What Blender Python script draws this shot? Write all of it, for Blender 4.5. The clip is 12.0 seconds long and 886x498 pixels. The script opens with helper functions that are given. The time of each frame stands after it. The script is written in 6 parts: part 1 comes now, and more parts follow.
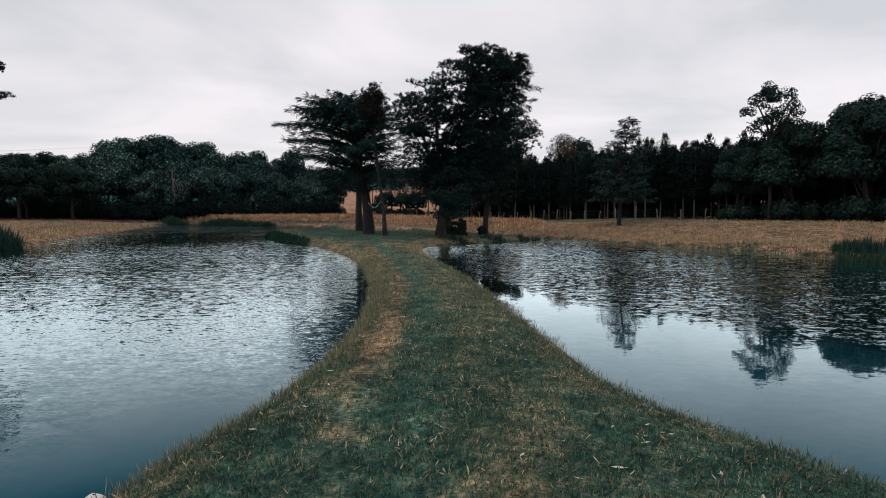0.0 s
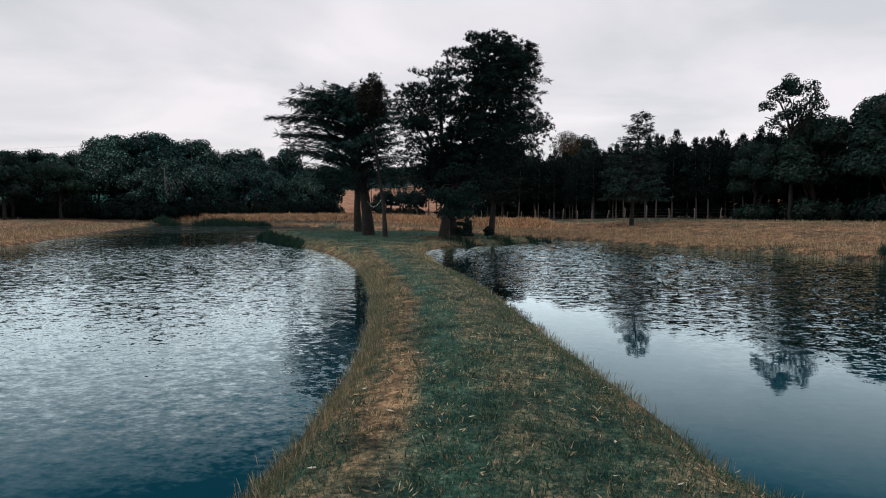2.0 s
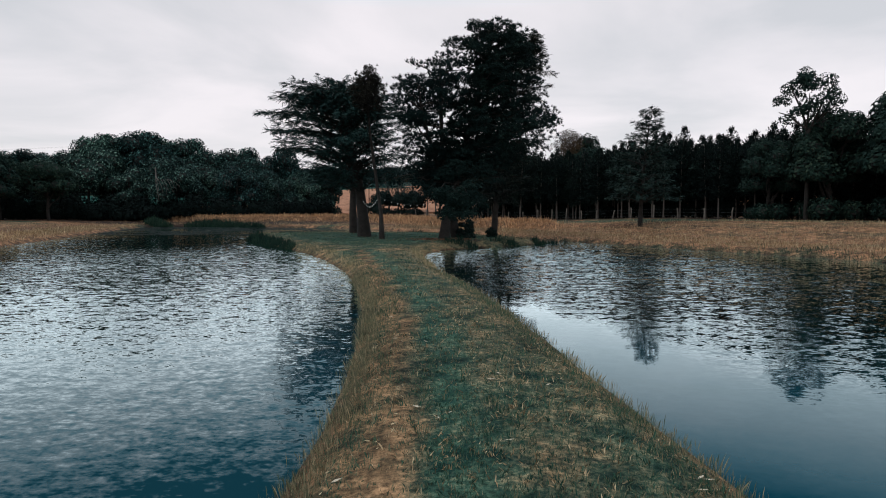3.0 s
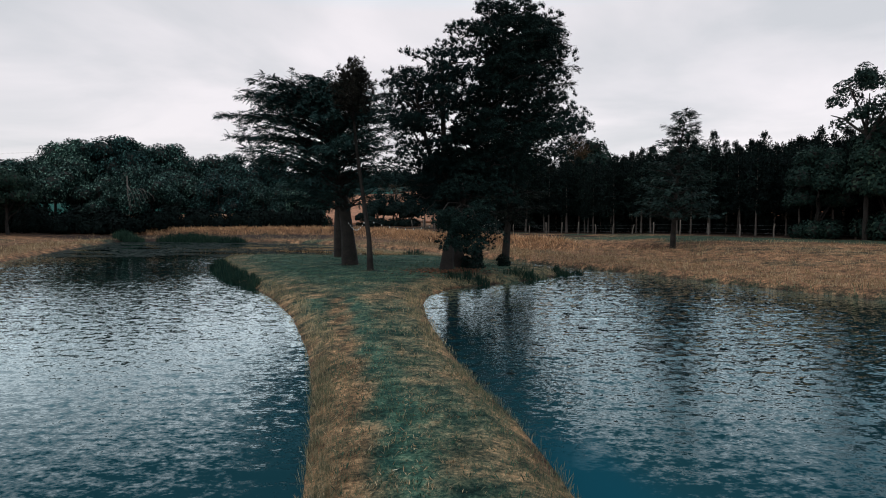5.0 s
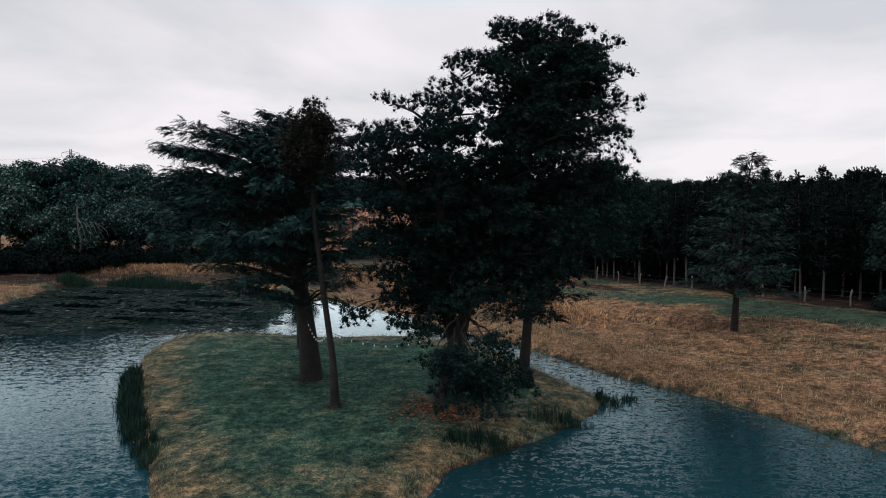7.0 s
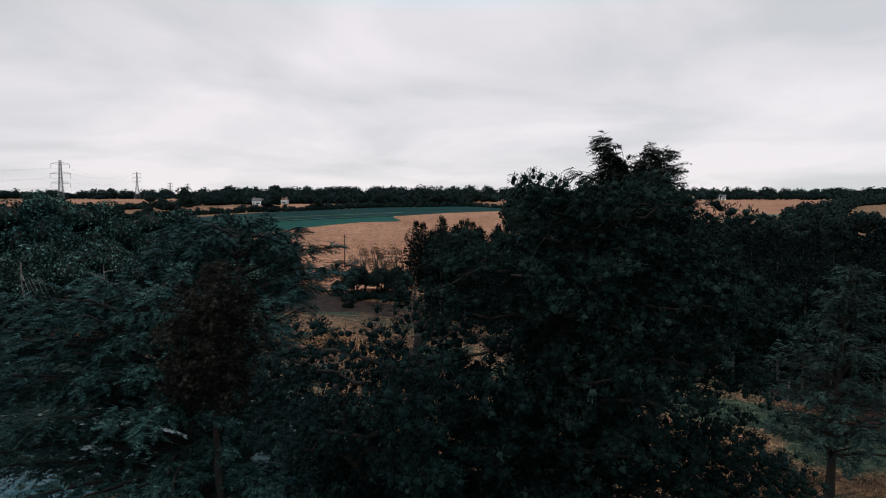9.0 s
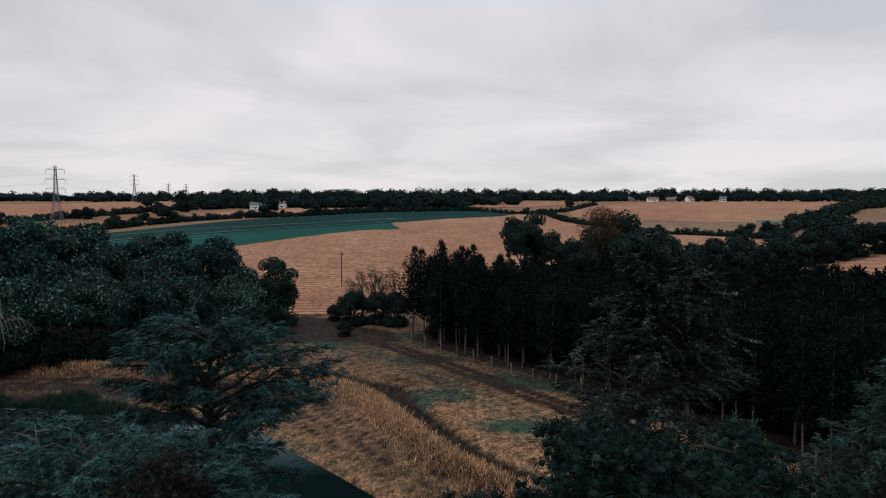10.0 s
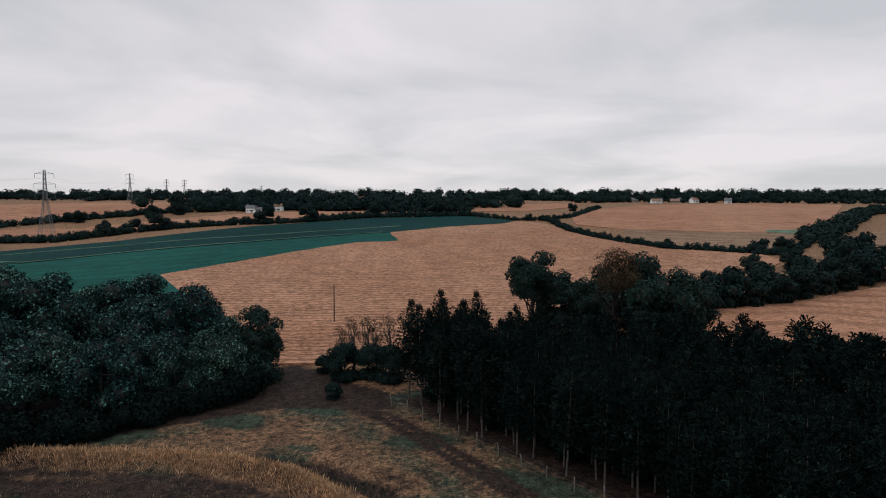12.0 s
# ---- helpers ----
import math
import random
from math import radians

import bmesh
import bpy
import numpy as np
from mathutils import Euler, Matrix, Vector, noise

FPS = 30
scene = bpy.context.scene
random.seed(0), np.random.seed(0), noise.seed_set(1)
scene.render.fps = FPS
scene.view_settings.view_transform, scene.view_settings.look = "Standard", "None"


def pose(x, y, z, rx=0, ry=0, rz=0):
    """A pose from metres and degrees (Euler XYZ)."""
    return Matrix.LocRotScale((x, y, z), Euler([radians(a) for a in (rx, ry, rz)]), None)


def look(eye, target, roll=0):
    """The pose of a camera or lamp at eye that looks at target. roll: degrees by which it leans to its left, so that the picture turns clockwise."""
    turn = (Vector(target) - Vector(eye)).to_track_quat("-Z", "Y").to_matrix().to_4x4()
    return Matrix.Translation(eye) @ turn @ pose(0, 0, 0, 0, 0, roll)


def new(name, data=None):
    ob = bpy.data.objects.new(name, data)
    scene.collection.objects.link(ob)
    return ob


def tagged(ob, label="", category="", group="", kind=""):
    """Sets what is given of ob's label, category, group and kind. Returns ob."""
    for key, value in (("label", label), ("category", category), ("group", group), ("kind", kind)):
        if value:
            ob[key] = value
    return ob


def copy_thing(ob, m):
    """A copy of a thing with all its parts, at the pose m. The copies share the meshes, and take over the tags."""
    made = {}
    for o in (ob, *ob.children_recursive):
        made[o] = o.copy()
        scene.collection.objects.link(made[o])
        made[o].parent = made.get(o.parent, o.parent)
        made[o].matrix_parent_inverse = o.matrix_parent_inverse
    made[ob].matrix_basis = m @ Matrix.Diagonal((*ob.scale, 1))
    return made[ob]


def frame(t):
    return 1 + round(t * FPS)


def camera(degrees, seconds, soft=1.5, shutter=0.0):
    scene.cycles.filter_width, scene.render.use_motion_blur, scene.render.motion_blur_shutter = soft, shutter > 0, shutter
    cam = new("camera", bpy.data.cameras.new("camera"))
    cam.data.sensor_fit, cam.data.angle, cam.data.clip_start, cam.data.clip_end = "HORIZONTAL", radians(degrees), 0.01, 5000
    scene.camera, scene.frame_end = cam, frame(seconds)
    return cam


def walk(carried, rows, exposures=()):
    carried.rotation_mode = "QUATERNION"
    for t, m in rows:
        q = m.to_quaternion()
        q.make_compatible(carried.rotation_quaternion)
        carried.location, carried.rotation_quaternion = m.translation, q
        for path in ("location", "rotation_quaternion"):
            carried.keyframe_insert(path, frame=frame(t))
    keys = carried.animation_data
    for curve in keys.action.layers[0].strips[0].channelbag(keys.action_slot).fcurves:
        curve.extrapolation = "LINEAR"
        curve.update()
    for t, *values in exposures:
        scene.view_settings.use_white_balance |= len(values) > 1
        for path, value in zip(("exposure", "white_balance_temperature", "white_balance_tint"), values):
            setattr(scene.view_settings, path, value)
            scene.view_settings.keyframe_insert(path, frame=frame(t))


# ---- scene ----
# ---- camera and walk ----
cam = camera(72.0, 12.0, soft=1.0)
PATH = [
    (0.0, 1.501, -1.981, 3.255, 2.42, -3.72, -0.05), (0.5, 1.338, -1.05, 3.27, 2.41, -3.72, -0.08),
    (1.0, 1.145, -0.15, 3.27, 2.36, -3.70, -0.07), (1.5, 0.95, 0.80, 3.278, 2.326, -3.745, -0.07),
    (2.0, 0.781, 1.997, 3.262, 2.286, -3.785, -0.06), (2.5, 0.645, 3.504, 3.225, 2.22, -3.78, -0.01),
    (4.5, -0.052, 12.498, 3.63, 1.93, -3.49, 0.12), (5.0, -0.29, 15.459, 4.76, 1.82, -3.43, 0.11),
    (5.5, -0.48, 18.78, 5.99, 1.72, -3.435, 0.09), (6.0, -0.66, 22.17, 7.25, 1.59, -3.42, 0.09),
    (6.5, -0.765, 25.63, 8.638, 1.49, -3.36, 0.07), (8.3, -0.70, 38.45, 14.93, 1.47, -3.03, -0.03),
    (8.5, -0.69, 39.5, 15.68, 1.475, -3.02, -0.05), (9.0, -0.69, 42.0, 17.63, 1.51, -3.05, -0.06),
    (9.5, -0.755, 44.15, 19.82, 1.49, -3.05, 0.05), (10.0, -0.86, 46.1, 22.2, 1.43, -3.2, 0.06),
    (10.5, -0.97, 48.4, 24.5, 1.41, -3.4, 0.01), (11.0, -1.02, 51.15, 26.65, 1.435, -3.56, -0.03),
    (11.5, -1.05, 54.25, 28.8, 1.455, -3.71, -0.1), (12.0, -1.12, 57.5, 30.9, 1.456, -3.83, -0.11),
]
walk(cam, [(t, pose(x, y, z, 90 + p, r, w)) for t, x, y, z, w, p, r in PATH], [(0.0, 0.0), (6.5, 0.0), (9.0, -0.08), (10.5, -0.2), (12.0, -0.2)])

# ---- world, sun ----
SUN_EL, SUN_AZ = radians(52), radians(-130)


def build_world():
    w = bpy.data.worlds.new("overcast_sky")
    scene.world = w
    w.use_nodes = True
    nt = w.node_tree
    nt.nodes.clear()
    N, L = nt.nodes.new, nt.links.new
    out, bg = N("ShaderNodeOutputWorld"), N("ShaderNodeBackground")
    sky = N("ShaderNodeTexSky")
    sky.sky_type, sky.sun_disc = "NISHITA", False
    sky.sun_elevation, sky.sun_rotation = SUN_EL, SUN_AZ
    tc, sep = N("ShaderNodeTexCoord"), N("ShaderNodeSeparateXYZ")
    L(tc.outputs["Generated"], sep.inputs[0])
    # cloud sheet: the direction is laid onto a flat layer overhead
    up = N("ShaderNodeMath"); up.operation = "MAXIMUM"; up.inputs[1].default_value = 0.0
    L(sep.outputs["Z"], up.inputs[0])
    lift = N("ShaderNodeMath"); lift.operation = "ADD"; lift.inputs[1].default_value = 0.16
    L(up.outputs[0], lift.inputs[0])
    dx = N("ShaderNodeMath"); dx.operation = "DIVIDE"
    dy = N("ShaderNodeMath"); dy.operation = "DIVIDE"
    L(sep.outputs["X"], dx.inputs[0]); L(lift.outputs[0], dx.inputs[1])
    L(sep.outputs["Y"], dy.inputs[0]); L(lift.outputs[0], dy.inputs[1])
    flat = N("ShaderNodeCombineXYZ")
    L(dx.outputs[0], flat.inputs[0]); L(dy.outputs[0], flat.inputs[1])
    big = N("ShaderNodeTexNoise")
    big.inputs["Scale"].default_value, big.inputs["Detail"].default_value, big.inputs["Roughness"].default_value = 0.85, 6.0, 0.5
    big.inputs["Distortion"].default_value = 0.4
    L(flat.outputs[0], big.inputs["Vector"])
    cloud = N("ShaderNodeValToRGB")
    e = cloud.color_ramp.elements
    e[0].position, e[0].color = 0.34, (0.62, 0.625, 0.65, 1)
    e[1].position, e[1].color = 0.60, (0.87, 0.82, 0.845, 1)
    L(big.outputs["Fac"], cloud.inputs[0])
    # a bluer band above the hazy rim, and the bright sheet overhead
    grad = N("ShaderNodeValToRGB")
    g = grad.color_ramp.elements
    g[0].position, g[0].color = 0.305, (1, 1, 1, 1)
    g[1].position, g[1].color = 0.40, (0.66, 1.06, 1.18, 1)
    mid = g.new(0.58)
    mid.color = (1.25, 1.55, 1.7, 1)
    top = g.new(0.95)
    top.color = (1.6, 1.85, 1.95, 1)
    L(up.outputs[0], grad.inputs[0])
    mul = N("ShaderNodeMixRGB"); mul.blend_type = "MULTIPLY"; mul.inputs[0].default_value = 1.0
    L(cloud.outputs[0], mul.inputs[1]); L(grad.outputs[0], mul.inputs[2])
    add = N("ShaderNodeMixRGB"); add.blend_type = "ADD"; add.inputs[0].default_value = 0.012
    L(mul.outputs[0], add.inputs[1]); L(sky.outputs[0], add.inputs[2])
    L(add.outputs[0], bg.inputs["Color"])
    bg.inputs["Strength"].default_value = 1.0
    L(bg.outputs[0], out.inputs[0])


build_world()
sun = new("sun", bpy.data.lights.new("sun", "SUN"))
sun.data.energy, sun.data.angle, sun.data.color = 0.7, radians(25), (1.0, 0.93, 0.86)
sun.matrix_world = look((0, 0, 0), (-math.sin(SUN_AZ) * math.cos(SUN_EL), -math.cos(SUN_AZ) * math.cos(SUN_EL), -math.sin(SUN_EL)))


# ---- materials ----
def nodes_of(name):
    m = bpy.data.materials.new(name)
    m.use_nodes = True
    nt = m.node_tree
    return m, nt, nt.nodes["Principled BSDF"]


def noise_node(nt, scale, detail=4.0, rough=0.55, vec=None):
    n = nt.nodes.new("ShaderNodeTexNoise")
    n.inputs["Scale"].default_value, n.inputs["Detail"].default_value, n.inputs["Roughness"].default_value = scale, detail, rough
    if vec is not None:
        nt.links.new(vec, n.inputs["Vector"])
    return n


def ramp_node(nt, fac, stops):
    r = nt.nodes.new("ShaderNodeValToRGB")
    e = r.color_ramp.elements
    while len(e) < len(stops):
        e.new(0.5)
    for k, (p, c) in enumerate(stops):
        e[k].position, e[k].color = p, (*c, 1) if len(c) == 3 else c
    nt.links.new(fac, r.inputs[0])
    return r


def mix_node(nt, fac, a, b, kind="MIX"):
    m = nt.nodes.new("ShaderNodeMixRGB")
    m.blend_type = kind
    for sock, v in zip(m.inputs, (fac, a, b)):
        if isinstance(v, (int, float)):
            sock.default_value = v
        elif isinstance(v, tuple):
            sock.default_value = (*v, 1)
        else:
            nt.links.new(v, sock)
    return m.outputs[0]


def bump_node(nt, height, strength, distance):
    b = nt.nodes.new("ShaderNodeBump")
    b.inputs["Strength"].default_value, b.inputs["Distance"].default_value = strength, distance
    nt.links.new(height, b.inputs["Height"])
    return b.outputs[0]


def surface(name, a, b, scale, rough=0.85, bump=0.3, dist=0.02, fine=9.0, spec=0.3, metal=0.0):
    """Two colours in large patches, broken by fine grain, with relief."""
    m, nt, p = nodes_of(name)
    obj = nt.nodes.new("ShaderNodeTexCoord").outputs["Object"]
    n1, n2 = noise_node(nt, scale, 5, 0.6, obj), noise_node(nt, scale * fine, 4, 0.6, obj)
    c = ramp_node(nt, n1.outputs["Fac"], [(0.3, a), (0.7, b)]).outputs[0]
    g = ramp_node(nt, n2.outputs["Fac"], [(0.25, (0.6, 0.6, 0.6)), (0.75, (1.25, 1.25, 1.25))]).outputs[0]
    nt.links.new(mix_node(nt, 1.0, c, g, "MULTIPLY"), p.inputs["Base Color"])
    nt.links.new(bump_node(nt, n2.outputs["Fac"], bump, dist), p.inputs["Normal"])
    p.inputs["Roughness"].default_value, p.inputs["Specular IOR Level"].default_value, p.inputs["Metallic"].default_value = rough, spec, metal
    return m


def foliage(name, a, b, c, rough=0.8, spec=0.06, patch=0.35, knee=0.6, vary=0.2):
    """Leaves: each spray its own tone, each tree its own lean, in large patches."""
    m, nt, p = nodes_of(name)
    geo, info = nt.nodes.new("ShaderNodeNewGeometry"), nt.nodes.new("ShaderNodeObjectInfo")
    obj = nt.nodes.new("ShaderNodeTexCoord").outputs["Object"]
    leaf = ramp_node(nt, geo.outputs["Random Per Island"], [(0.0, a), (knee, b), (1.0, c)]).outputs[0]
    n = noise_node(nt, patch, 3, 0.6, obj)
    tone = ramp_node(nt, n.outputs["Fac"], [(0.3, (0.65, 0.68, 0.7)), (0.7, (1.25, 1.2, 1.15))]).outputs[0]
    own = ramp_node(nt, info.outputs["Random"], [(0.0, (1 - vary, 1 - 0.75 * vary, 1 - 0.75 * vary)), (1.0, (1 + vary, 1 + 0.6 * vary, 1.0 + 0.3 * (vary - 0.2)))]).outputs[0]
    nt.links.new(mix_node(nt, 1.0, mix_node(nt, 1.0, leaf, tone, "MULTIPLY"), own, "MULTIPLY"), p.inputs["Base Color"])
    p.inputs["Roughness"].default_value, p.inputs["Specular IOR Level"].default_value = rough, spec
    return m


def attr(nt, name):
    a = nt.nodes.new("ShaderNodeAttribute")
    a.attribute_name = name
    return a.outputs["Fac"]


def ground_material():
    m, nt, p = nodes_of("meadow_ground")
    obj = nt.nodes.new("ShaderNodeTexCoord").outputs["Object"]
    n_big, n_mid, n_fine = noise_node(nt, 0.3, 8, 0.7, obj), noise_node(nt, 3.2, 6, 0.7, obj), noise_node(nt, 13, 5, 0.75, obj)
    n_lump = noise_node(nt, 0.9, 8, 0.75, obj)
    green = ramp_node(nt, n_mid.outputs["Fac"], [(0.4, (0.009, 0.04, 0.032)), (0.62, (0.056, 0.112, 0.076))]).outputs[0]
    straw = ramp_node(nt, n_mid.outputs["Fac"], [(0.36, (0.052, 0.029, 0.017)), (0.64, (0.33, 0.172, 0.094))]).outputs[0]
    rank = ramp_node(nt, n_mid.outputs["Fac"], [(0.36, (0.012, 0.024, 0.016)), (0.64, (0.062, 0.085, 0.055))]).outputs[0]
    green = mix_node(nt, attr(nt, "mown"), rank, green)
    tan = ramp_node(nt, n_mid.outputs["Fac"], [(0.38, (0.075, 0.052, 0.03)), (0.62, (0.29, 0.17, 0.092))]).outputs[0]
    straw = mix_node(nt, attr(nt, "mown"), straw, tan)
    soil = ramp_node(nt, n_mid.outputs["Fac"], [(0.38, (0.009, 0.0058, 0.0048)), (0.62, (0.046, 0.027, 0.021))]).outputs[0]
    lumpy = nt.nodes.new("ShaderNodeMath"); lumpy.operation = "MULTIPLY_ADD"
    nt.links.new(n_lump.outputs["Fac"], lumpy.inputs[0]); lumpy.inputs[1].default_value = 1.5
    nt.links.new(attr(nt, "dry"), lumpy.inputs[2])
    mixed = nt.nodes.new("ShaderNodeMath"); mixed.operation = "MULTIPLY_ADD"
    nt.links.new(n_big.outputs["Fac"], mixed.inputs[0]); mixed.inputs[1].default_value = 0.75
    nt.links.new(lumpy.outputs[0], mixed.inputs[2])
    fine = nt.nodes.new("ShaderNodeMath"); fine.operation = "MULTIPLY_ADD"
    nt.links.new(n_fine.outputs["Fac"], fine.inputs[0]); fine.inputs[1].default_value = 0.9
    nt.links.new(mixed.outputs[0], fine.inputs[2])
    half = nt.nodes.new("ShaderNodeMath"); half.operation = "MULTIPLY"; half.inputs[1].default_value = 0.5
    nt.links.new(fine.outputs[0], half.inputs[0])
    dryness = ramp_node(nt, half.outputs[0], [(0.74, (0, 0, 0)), (1.0, (1, 1, 1))]).outputs[0]
    c = mix_node(nt, dryness, green, straw)
    sm = nt.nodes.new("ShaderNodeMath"); sm.operation = "MULTIPLY_ADD"
    nt.links.new(n_big.outputs["Fac"], sm.inputs[0]); sm.inputs[1].default_value = 0.8
    nt.links.new(attr(nt, "soil"), sm.inputs[2])
    smr = ramp_node(nt, sm.outputs[0], [(0.55, (0, 0, 0)), (0.95, (1, 1, 1))]).outputs[0]
    c = mix_node(nt, smr, c, soil)
    grain = ramp_node(nt, n_fine.outputs["Fac"], [(0.34, (0.3, 0.3, 0.3)), (0.66, (1.6, 1.6, 1.6))]).outputs[0]
    lump = ramp_node(nt, n_lump.outputs["Fac"], [(0.38, (0.32, 0.33, 0.33)), (0.6, (1.4, 1.35, 1.3))]).outputs[0]
    c = mix_node(nt, 1.0, c, lump, "MULTIPLY")
    nt.links.new(mix_node(nt, 1.0, c, grain, "MULTIPLY"), p.inputs["Base Color"])
    nt.links.new(bump_node(nt, n_fine.outputs["Fac"], 1.0, 0.06), p.inputs["Normal"])
    p.inputs["Roughness"].default_value, p.inputs["Specular IOR Level"].default_value = 0.95, 0.1
    return m


def crop_material(name, a, b, angle, pitch, stripe=0.35, streak=0.5):
    """A crop in drilled rows, laid here and there by the wind, with the tramlines of the sprayer."""
    m, nt, p = nodes_of(name)
    obj = nt.nodes.new("ShaderNodeTexCoord").outputs["Object"]
    mp = nt.nodes.new("ShaderNodeMapping"); mp.inputs["Rotation"].default_value = (0, 0, radians(angle))
    nt.links.new(obj, mp.inputs["Vector"])
    st = nt.nodes.new("ShaderNodeMapping")
    st.inputs["Rotation"].default_value, st.inputs["Scale"].default_value = (0, 0, radians(angle)), (0.45, 1.0, 1.0)
    nt.links.new(obj, st.inputs["Vector"])
    n1, n2, n3 = noise_node(nt, 0.012, 6, 0.65, obj), noise_node(nt, 0.1, 6, 0.7, obj), noise_node(nt, 1.5, 6, 0.8, st.outputs[0])
    wave = nt.nodes.new("ShaderNodeTexWave")
    wave.bands_direction = "Y"
    wave.inputs["Scale"].default_value, wave.inputs["Distortion"].default_value = 0.31 / pitch, 7.0
    wave.inputs["Detail"].default_value, wave.inputs["Detail Scale"].default_value = 4.0, 0.8
    nt.links.new(mp.outputs[0], wave.inputs["Vector"])
    c = ramp_node(nt, n1.outputs["Fac"], [(0.35, a), (0.65, b)]).outputs[0]
    g = ramp_node(nt, n2.outputs["Fac"], [(0.3, (0.74, 0.72, 0.7)), (0.7, (1.14, 1.14, 1.14))]).outputs[0]
    g3 = ramp_node(nt, n3.outputs["Fac"], [(0.38, (1 - streak,) * 3), (0.6, (1.2, 1.2, 1.2))]).outputs[0]
    row = ramp_node(nt, wave.outputs["Fac"], [(0.0, (1 - stripe,) * 3), (0.5, (1.06, 1.06, 1.06))]).outputs[0]
    c = mix_node(nt, 1.0, mix_node(nt, 1.0, mix_node(nt, 1.0, c, g, "MULTIPLY"), g3, "MULTIPLY"), row, "MULTIPLY")
    nt.links.new(c, p.inputs["Base Color"])
    p.inputs["Roughness"].default_value, p.inputs["Specular IOR Level"].default_value = 0.95, 0.05
    return m


RIPPLE = 0.42


def water_material():
    """Dark pond water under a skin of short ripples at two scales, laid flat where it is sheltered."""
    m, nt, p = nodes_of("pond_water")
    obj = nt.nodes.new("ShaderNodeTexCoord").outputs["Object"]

    def slopes(turn, stretch, scale, detail, k):
        """Slopes of the ripples, steeper across their crests than along them."""
        mp = nt.nodes.new("ShaderNodeMapping")
        mp.inputs["Rotation"].default_value, mp.inputs["Scale"].default_value = (0, 0, radians(turn)), (stretch, 1.0, 1.0)
        nt.links.new(obj, mp.inputs["Vector"])
        n = noise_node(nt, scale, detail, 0.6, mp.outputs[0])
        off = nt.nodes.new("ShaderNodeVectorMath"); off.operation = "SUBTRACT"; off.inputs[1].default_value = (0.5, 0.5, 0.5)
        mul = nt.nodes.new("ShaderNodeVectorMath"); mul.operation = "MULTIPLY"; mul.inputs[1].default_value = (k * 0.3, k, 0.0)
        nt.links.new(n.outputs["Color"], off.inputs[0])
        nt.links.new(off.outputs[0], mul.inputs[0])
        return mul.outputs[0]

    def vec(kind, a, b):
        n = nt.nodes.new("ShaderNodeVectorMath"); n.operation = kind
        nt.links.new(a, n.inputs[0])
        if b is not None:
            nt.links.new(b, n.inputs[3 if kind == "SCALE" else 1])
        return n.outputs[0]

    gust = noise_node(nt, 0.055, 3, 0.5, obj)
    tilt = vec("ADD", slopes(10, 0.6, 5.0, 2, RIPPLE), slopes(-8, 0.65, 15.0, 2, RIPPLE * 0.9))
    ripple = vec("NORMALIZE", vec("ADD", nt.nodes.new("ShaderNodeNewGeometry").outputs["Normal"], vec("SCALE", tilt, attr(nt, "chop"))), None)
    still = ramp_node(nt, gust.outputs["Fac"], [(0.35, (0.002, 0.025, 0.038)), (0.7, (0.005, 0.044, 0.063))]).outputs[0]
    stirred = ramp_node(nt, gust.outputs["Fac"], [(0.35, (0.005, 0.022, 0.028)), (0.7, (0.009, 0.034, 0.041))]).outputs[0]
    body = mix_node(nt, attr(nt, "chop"), still, stirred)
    deep, gloss, both = nt.nodes.new("ShaderNodeBsdfDiffuse"), nt.nodes.new("ShaderNodeBsdfGlossy"), nt.nodes.new("ShaderNodeMixShader")
    # weed and the wood's shade are both put into the darker body colour
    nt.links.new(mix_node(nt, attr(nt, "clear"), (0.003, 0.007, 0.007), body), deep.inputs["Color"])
    gloss.inputs["Roughness"].default_value = 0.03
    gloss.inputs["Color"].default_value = (0.8, 0.97, 1.0, 1)
    # the film of the surface turns glossy quickly as it is seen more flatly
    fres = nt.nodes.new("ShaderNodeFresnel")
    fres.inputs["IOR"].default_value = 1.33
    for sock in (fres.inputs["Normal"], gloss.inputs["Normal"]):
        nt.links.new(ripple, sock)
    film = nt.nodes.new("ShaderNodeMath"); film.operation = "MULTIPLY_ADD"; film.use_clamp = True
    nt.links.new(fres.outputs[0], film.inputs[0]); film.inputs[1].default_value, film.inputs[2].default_value = 3.35, -0.34
    nt.links.new(film.outputs[0], both.inputs[0])
    nt.links.new(deep.outputs[0], both.inputs[1])
    nt.links.new(gloss.outputs[0], both.inputs[2])
    nt.links.new(both.outputs[0], nt.nodes["Material Output"].inputs["Surface"])
    nt.nodes.remove(p)
    return m


GROUND, WATER = ground_material(), water_material()
BARK = surface("dark_furrowed_bark", (0.011, 0.009, 0.008), (0.034, 0.027, 0.023), 1.6, 0.95, 0.8, 0.05, 12)
PINE_STEM = surface("grey_pine_stem", (0.045, 0.037, 0.032), (0.12, 0.098, 0.084), 1.2, 0.95, 0.6, 0.03, 14)
WOOD = surface("weathered_fence_wood", (0.09, 0.075, 0.062), (0.16, 0.135, 0.115), 2.0, 0.9, 0.5, 0.01, 14)
DEAD = surface("bleached_dead_wood", (0.07, 0.062, 0.056), (0.13, 0.115, 0.10), 2.0, 0.9, 0.4, 0.01, 12)
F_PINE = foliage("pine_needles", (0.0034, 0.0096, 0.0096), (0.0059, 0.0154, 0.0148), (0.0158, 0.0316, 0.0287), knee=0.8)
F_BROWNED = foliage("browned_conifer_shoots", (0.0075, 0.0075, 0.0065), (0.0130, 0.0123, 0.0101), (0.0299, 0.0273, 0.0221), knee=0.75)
F_LARCH = foliage("blue_green_larch_needles", (0.0072, 0.0174, 0.0174), (0.0180, 0.0384, 0.0372), (0.0744, 0.1176, 0.1104), knee=0.7, rough=0.75, spec=0.06)
